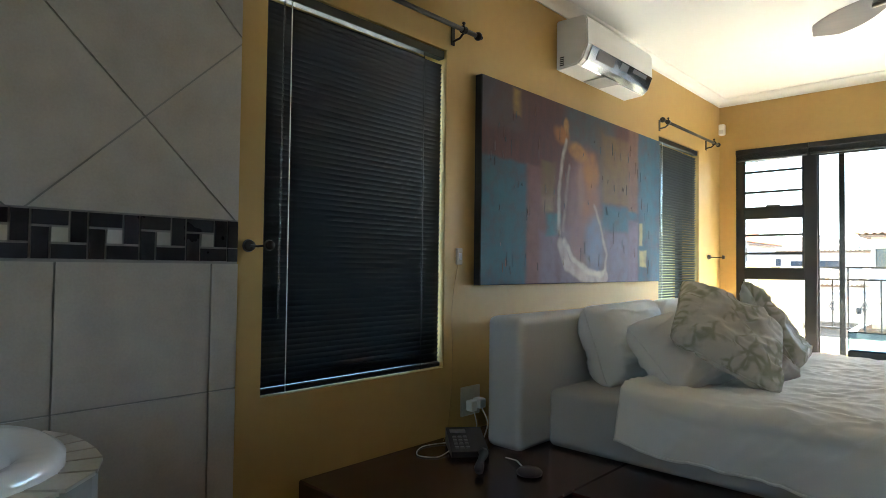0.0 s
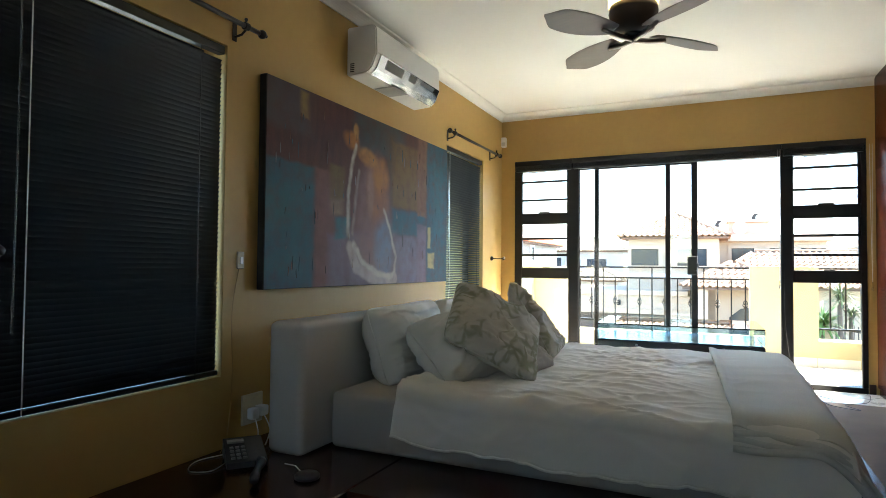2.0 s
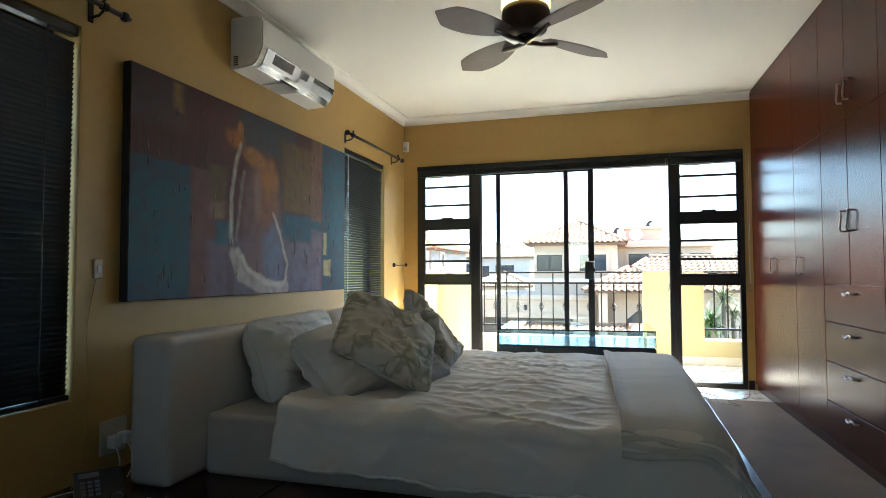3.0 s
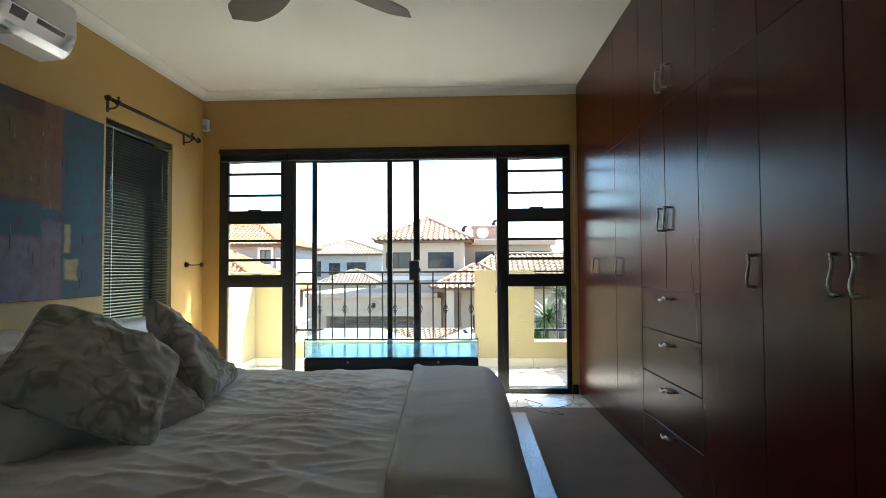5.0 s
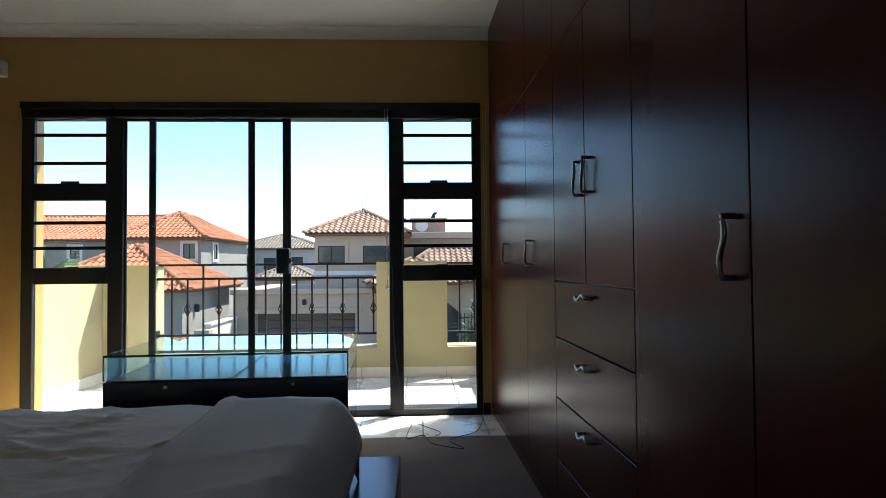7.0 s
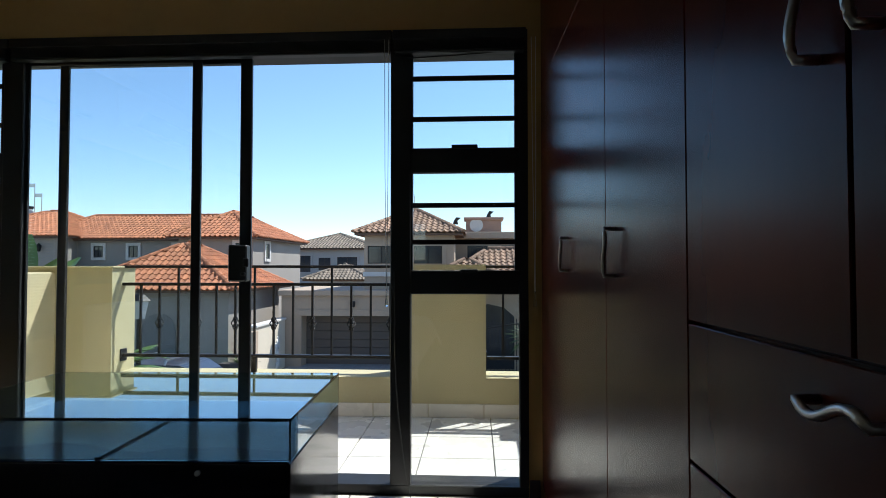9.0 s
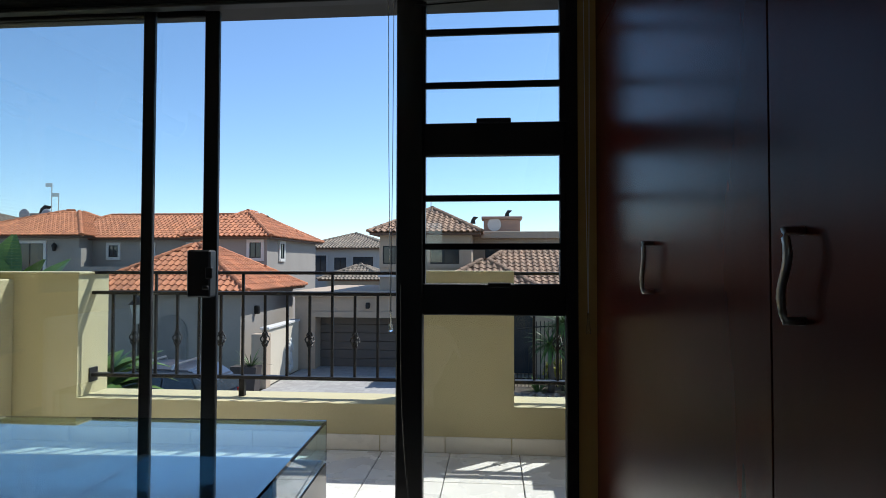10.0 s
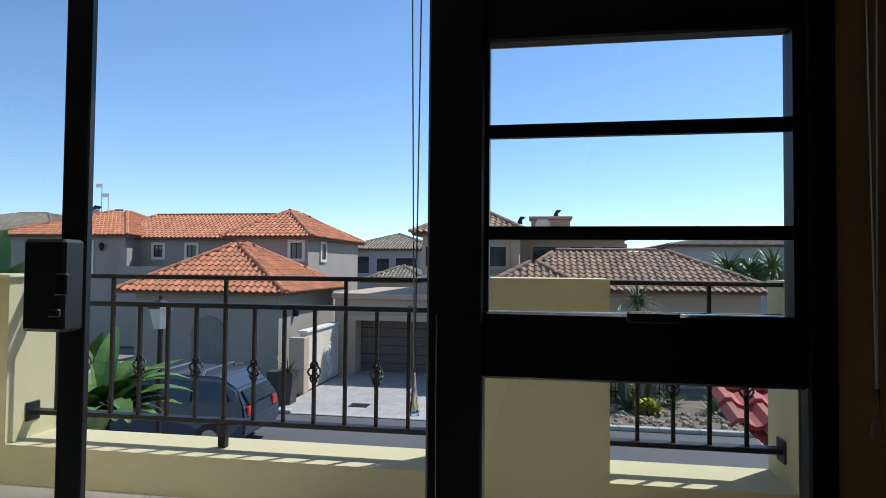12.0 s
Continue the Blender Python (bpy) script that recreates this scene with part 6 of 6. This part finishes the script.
for k in range(30):
    x = 1.65 + 0.127 * k
    top = GZ + 1.93 + 0.25 * math.sin(math.pi * (x - 1.6) / 3.8)
    bm = boxes((x - 0.014, x + 0.014, 24.885, 24.915, GZ, top))
    part("picket", bm, IRON, fence)
part("gatepost", boxes((3.75, 4.1, 24.75, 25.1, GZ, GZ + 1.95), bevel=0.02), BEIGEW, fence)

# ---- street things ----
lampx, lampy = -4.1, 14.2
sl = thing("street_lamp", (lampx, lampy, GZ), "black garden lamp post with a white lantern", "street lamp")
part("pole", rod(bmesh.new(), (lampx, lampy, GZ), (lampx, lampy, 0.18), 0.05, 10, 0.035), IRON, sl)
part("lantern", lathe(bmesh.new(), (lampx, lampy, 0.16), [(0, 0), (0.10, 0.0), (0.17, 0.30), (0.0, 0.30)], 6), mat("opal_lantern", (0.62, 0.63, 0.62), 0.5, bump=0), sl, "white opal lantern")
part("cap", lathe(bmesh.new(), (lampx, lampy, 0.46), [(0, 0), (0.20, 0.0), (0.09, 0.10), (0.03, 0.13), (0.03, 0.18), (0, 0.19)], 6), IRON, sl)

tr = thing("flatbed_trailer", (-9.4, 23.2, GZ), "low flatbed trailer parked before the garage wall", "trailer")
part("deck", boxes((-10.7, -8.5, 22.85, 23.85, GZ + 0.5, GZ + 0.58)), mat("weathered_boards", (0.20, 0.15, 0.10), 0.85), tr)
part("side_rail", boxes((-10.7, -8.5, 22.82, 22.85, GZ + 0.5, GZ + 0.66)), IRON, tr)
part("drawbar", tube(bmesh.new(), [(-8.5, 23.35, GZ + 0.52), (-7.9, 23.35, GZ + 0.95), (-7.5, 23.35, GZ + 1.0)], 0.05, 6), STEEL, tr)
for y in (22.8, 23.9):
    bm = bmesh.new()
    bmesh.ops.create_cone(bm, cap_ends=True, segments=20, radius1=0.27, radius2=0.27, depth=0.16, matrix=Matrix.Translation((-9.7, y, GZ + 0.33)) @ Euler((radians(90), 0, 0)).to_matrix().to_4x4())
    part("wheel", bm, BLACKP, tr)

# parked car
car = thing("car", (-6.8, 18.8, GZ), "dark blue-grey estate car on the street", "car")
CPAINT = mat("blue_grey_paint", (0.045, 0.058, 0.085), 0.30, metal=0.2, var=0.1, bump=0, coat=0.2, rough_var=0.03)
cx0, cy0 = -6.8, 18.8
prof = [(-2.15, 0.42), (-2.12, 0.75), (-1.95, 0.92), (-1.0, 1.05), (-0.35, 1.55), (0.2, 1.63), (1.45, 1.60), (1.85, 1.35), (2.05, 1.02), (2.12, 0.7), (2.10, 0.38), (1.75, 0.30), (-1.85, 0.30)]
bm = prism(bmesh.new(), [(cx0 + a, GZ + b) for a, b in prof], "y", cy0 - 0.85, cy0 + 0.85)
for v in bm.verts:
    if v.co.z > GZ + 1.2:
        v.co.y = cy0 + (v.co.y - cy0) * 0.84
bmesh.ops.bevel(bm, geom=list(bm.edges), offset=0.05, segments=2, affect="EDGES")
part("body", bm, CPAINT, car, smooth=False)
for s in (-1, 1):
    def sidew(poly, s=s):
        bm = bmesh.new()
        a = [bm.verts.new((cx0 + p, cy0 + s * (0.868 - 0.145 * max(0, (q - 1.05)) / 0.55), GZ + q)) for p, q in poly]
        bm.faces.new(a)
        g = bmesh.ops.extrude_face_region(bm, geom=bm.faces[:])
        bmesh.ops.translate(bm, verts=[v for v in g["geom"] if isinstance(v, bmesh.types.BMVert)], vec=(0, -s * 0.03, 0))
        bmesh.ops.recalc_face_normals(bm, faces=bm.faces)
        return bm
    for poly in ([(-0.85, 1.07), (-0.02, 1.07), (-0.02, 1.52), (-0.32, 1.49)], [(0.05, 1.07), (0.85, 1.07), (0.85, 1.52), (0.05, 1.53)], [(0.92, 1.07), (1.72, 1.1), (1.50, 1.48), (0.92, 1.51)]):
        part("side_window", sidew(poly), FARPANE, car)
    part("tail_light", boxes((cx0 + 1.98, cx0 + 2.12, cy0 + s * 0.60 - 0.12, cy0 + s * 0.60 + 0.12, GZ + 0.78, GZ + 1.0), bevel=0.02), mat("red_lens", (0.45, 0.02, 0.02), 0.2, bump=0), car)
    for wx in (-1.35, 1.35):
        bm = bmesh.new()
        mt = Matrix.Translation((cx0 + wx, cy0 + s * 0.80, GZ + 0.33)) @ Euler((radians(90), 0, 0)).to_matrix().to_4x4()
        bmesh.ops.create_cone(bm, cap_ends=True, segments=24, radius1=0.33, radius2=0.33, depth=0.2, matrix=mt)
        wheel = part("wheel", bm, BLACKP, car)
        bm = bmesh.new()
        bmesh.ops.create_cone(bm, cap_ends=True, segments=20, radius1=0.20, radius2=0.20, depth=0.215, matrix=mt)
        part("rim", bm, STEEL, wheel)
bm = bmesh.new()
prism(bm, [(cx0 + 1.90, GZ + 1.30), (cx0 + 2.07, GZ + 1.05), (cx0 + 2.10, GZ + 1.05), (cx0 + 1.93, GZ + 1.32)], "y", cy0 - 0.62, cy0 + 0.62)
part("rear_window", bm, FARPANE, car)

for dx in (0.15, 1.05):
    part("roof_bar", tube(bmesh.new(), [(cx0 + dx, cy0 - 0.68, GZ + 1.60), (cx0 + dx, cy0 - 0.62, GZ + 1.70), (cx0 + dx, cy0 + 0.62, GZ + 1.70), (cx0 + dx, cy0 + 0.68, GZ + 1.60)], 0.028, 6), STEEL, car)
part("windscreen", prism(bmesh.new(), [(cx0 - 0.95, GZ + 1.08), (cx0 - 0.42, GZ + 1.50), (cx0 - 0.44, GZ + 1.54), (cx0 - 0.99, GZ + 1.10)], "y", cy0 - 0.64, cy0 + 0.64), FARPANE, car)

# red-tiled roof of the lower wing beside the balcony
lw = thing("lower_roof", (4, 10.5, 0.1), "red clay tiled roof over a lower wing of the house", "roof")
vs, fs = [], []
roof_plane(vs, fs, [(2.99, 9.4, -0.26), (7.5, 9.4, -0.26), (7.5, 11.0, 0.21), (2.62, 11.0, 0.21)], 0.2, 0.28)
ridge_caps(vs, fs, (2.62, 11.05, 0.20), (7.5, 11.05, 0.20), 0.13)
me = bpy.data.meshes.new("tiles")
me.from_pydata(vs, [], fs)
me.materials.append(mat("dark_red_tile", (0.36, 0.075, 0.06), 0.6, var=0.25, scale=3, rnd=0.15, island=True))
tiles = part("tiles", me, REDT, lw)
tiles["kind"] = "stuff"
part("wing_wall", boxes((3.15, 7.4, 9.55, 11.0, GZ, -0.36)), CREAM, lw)
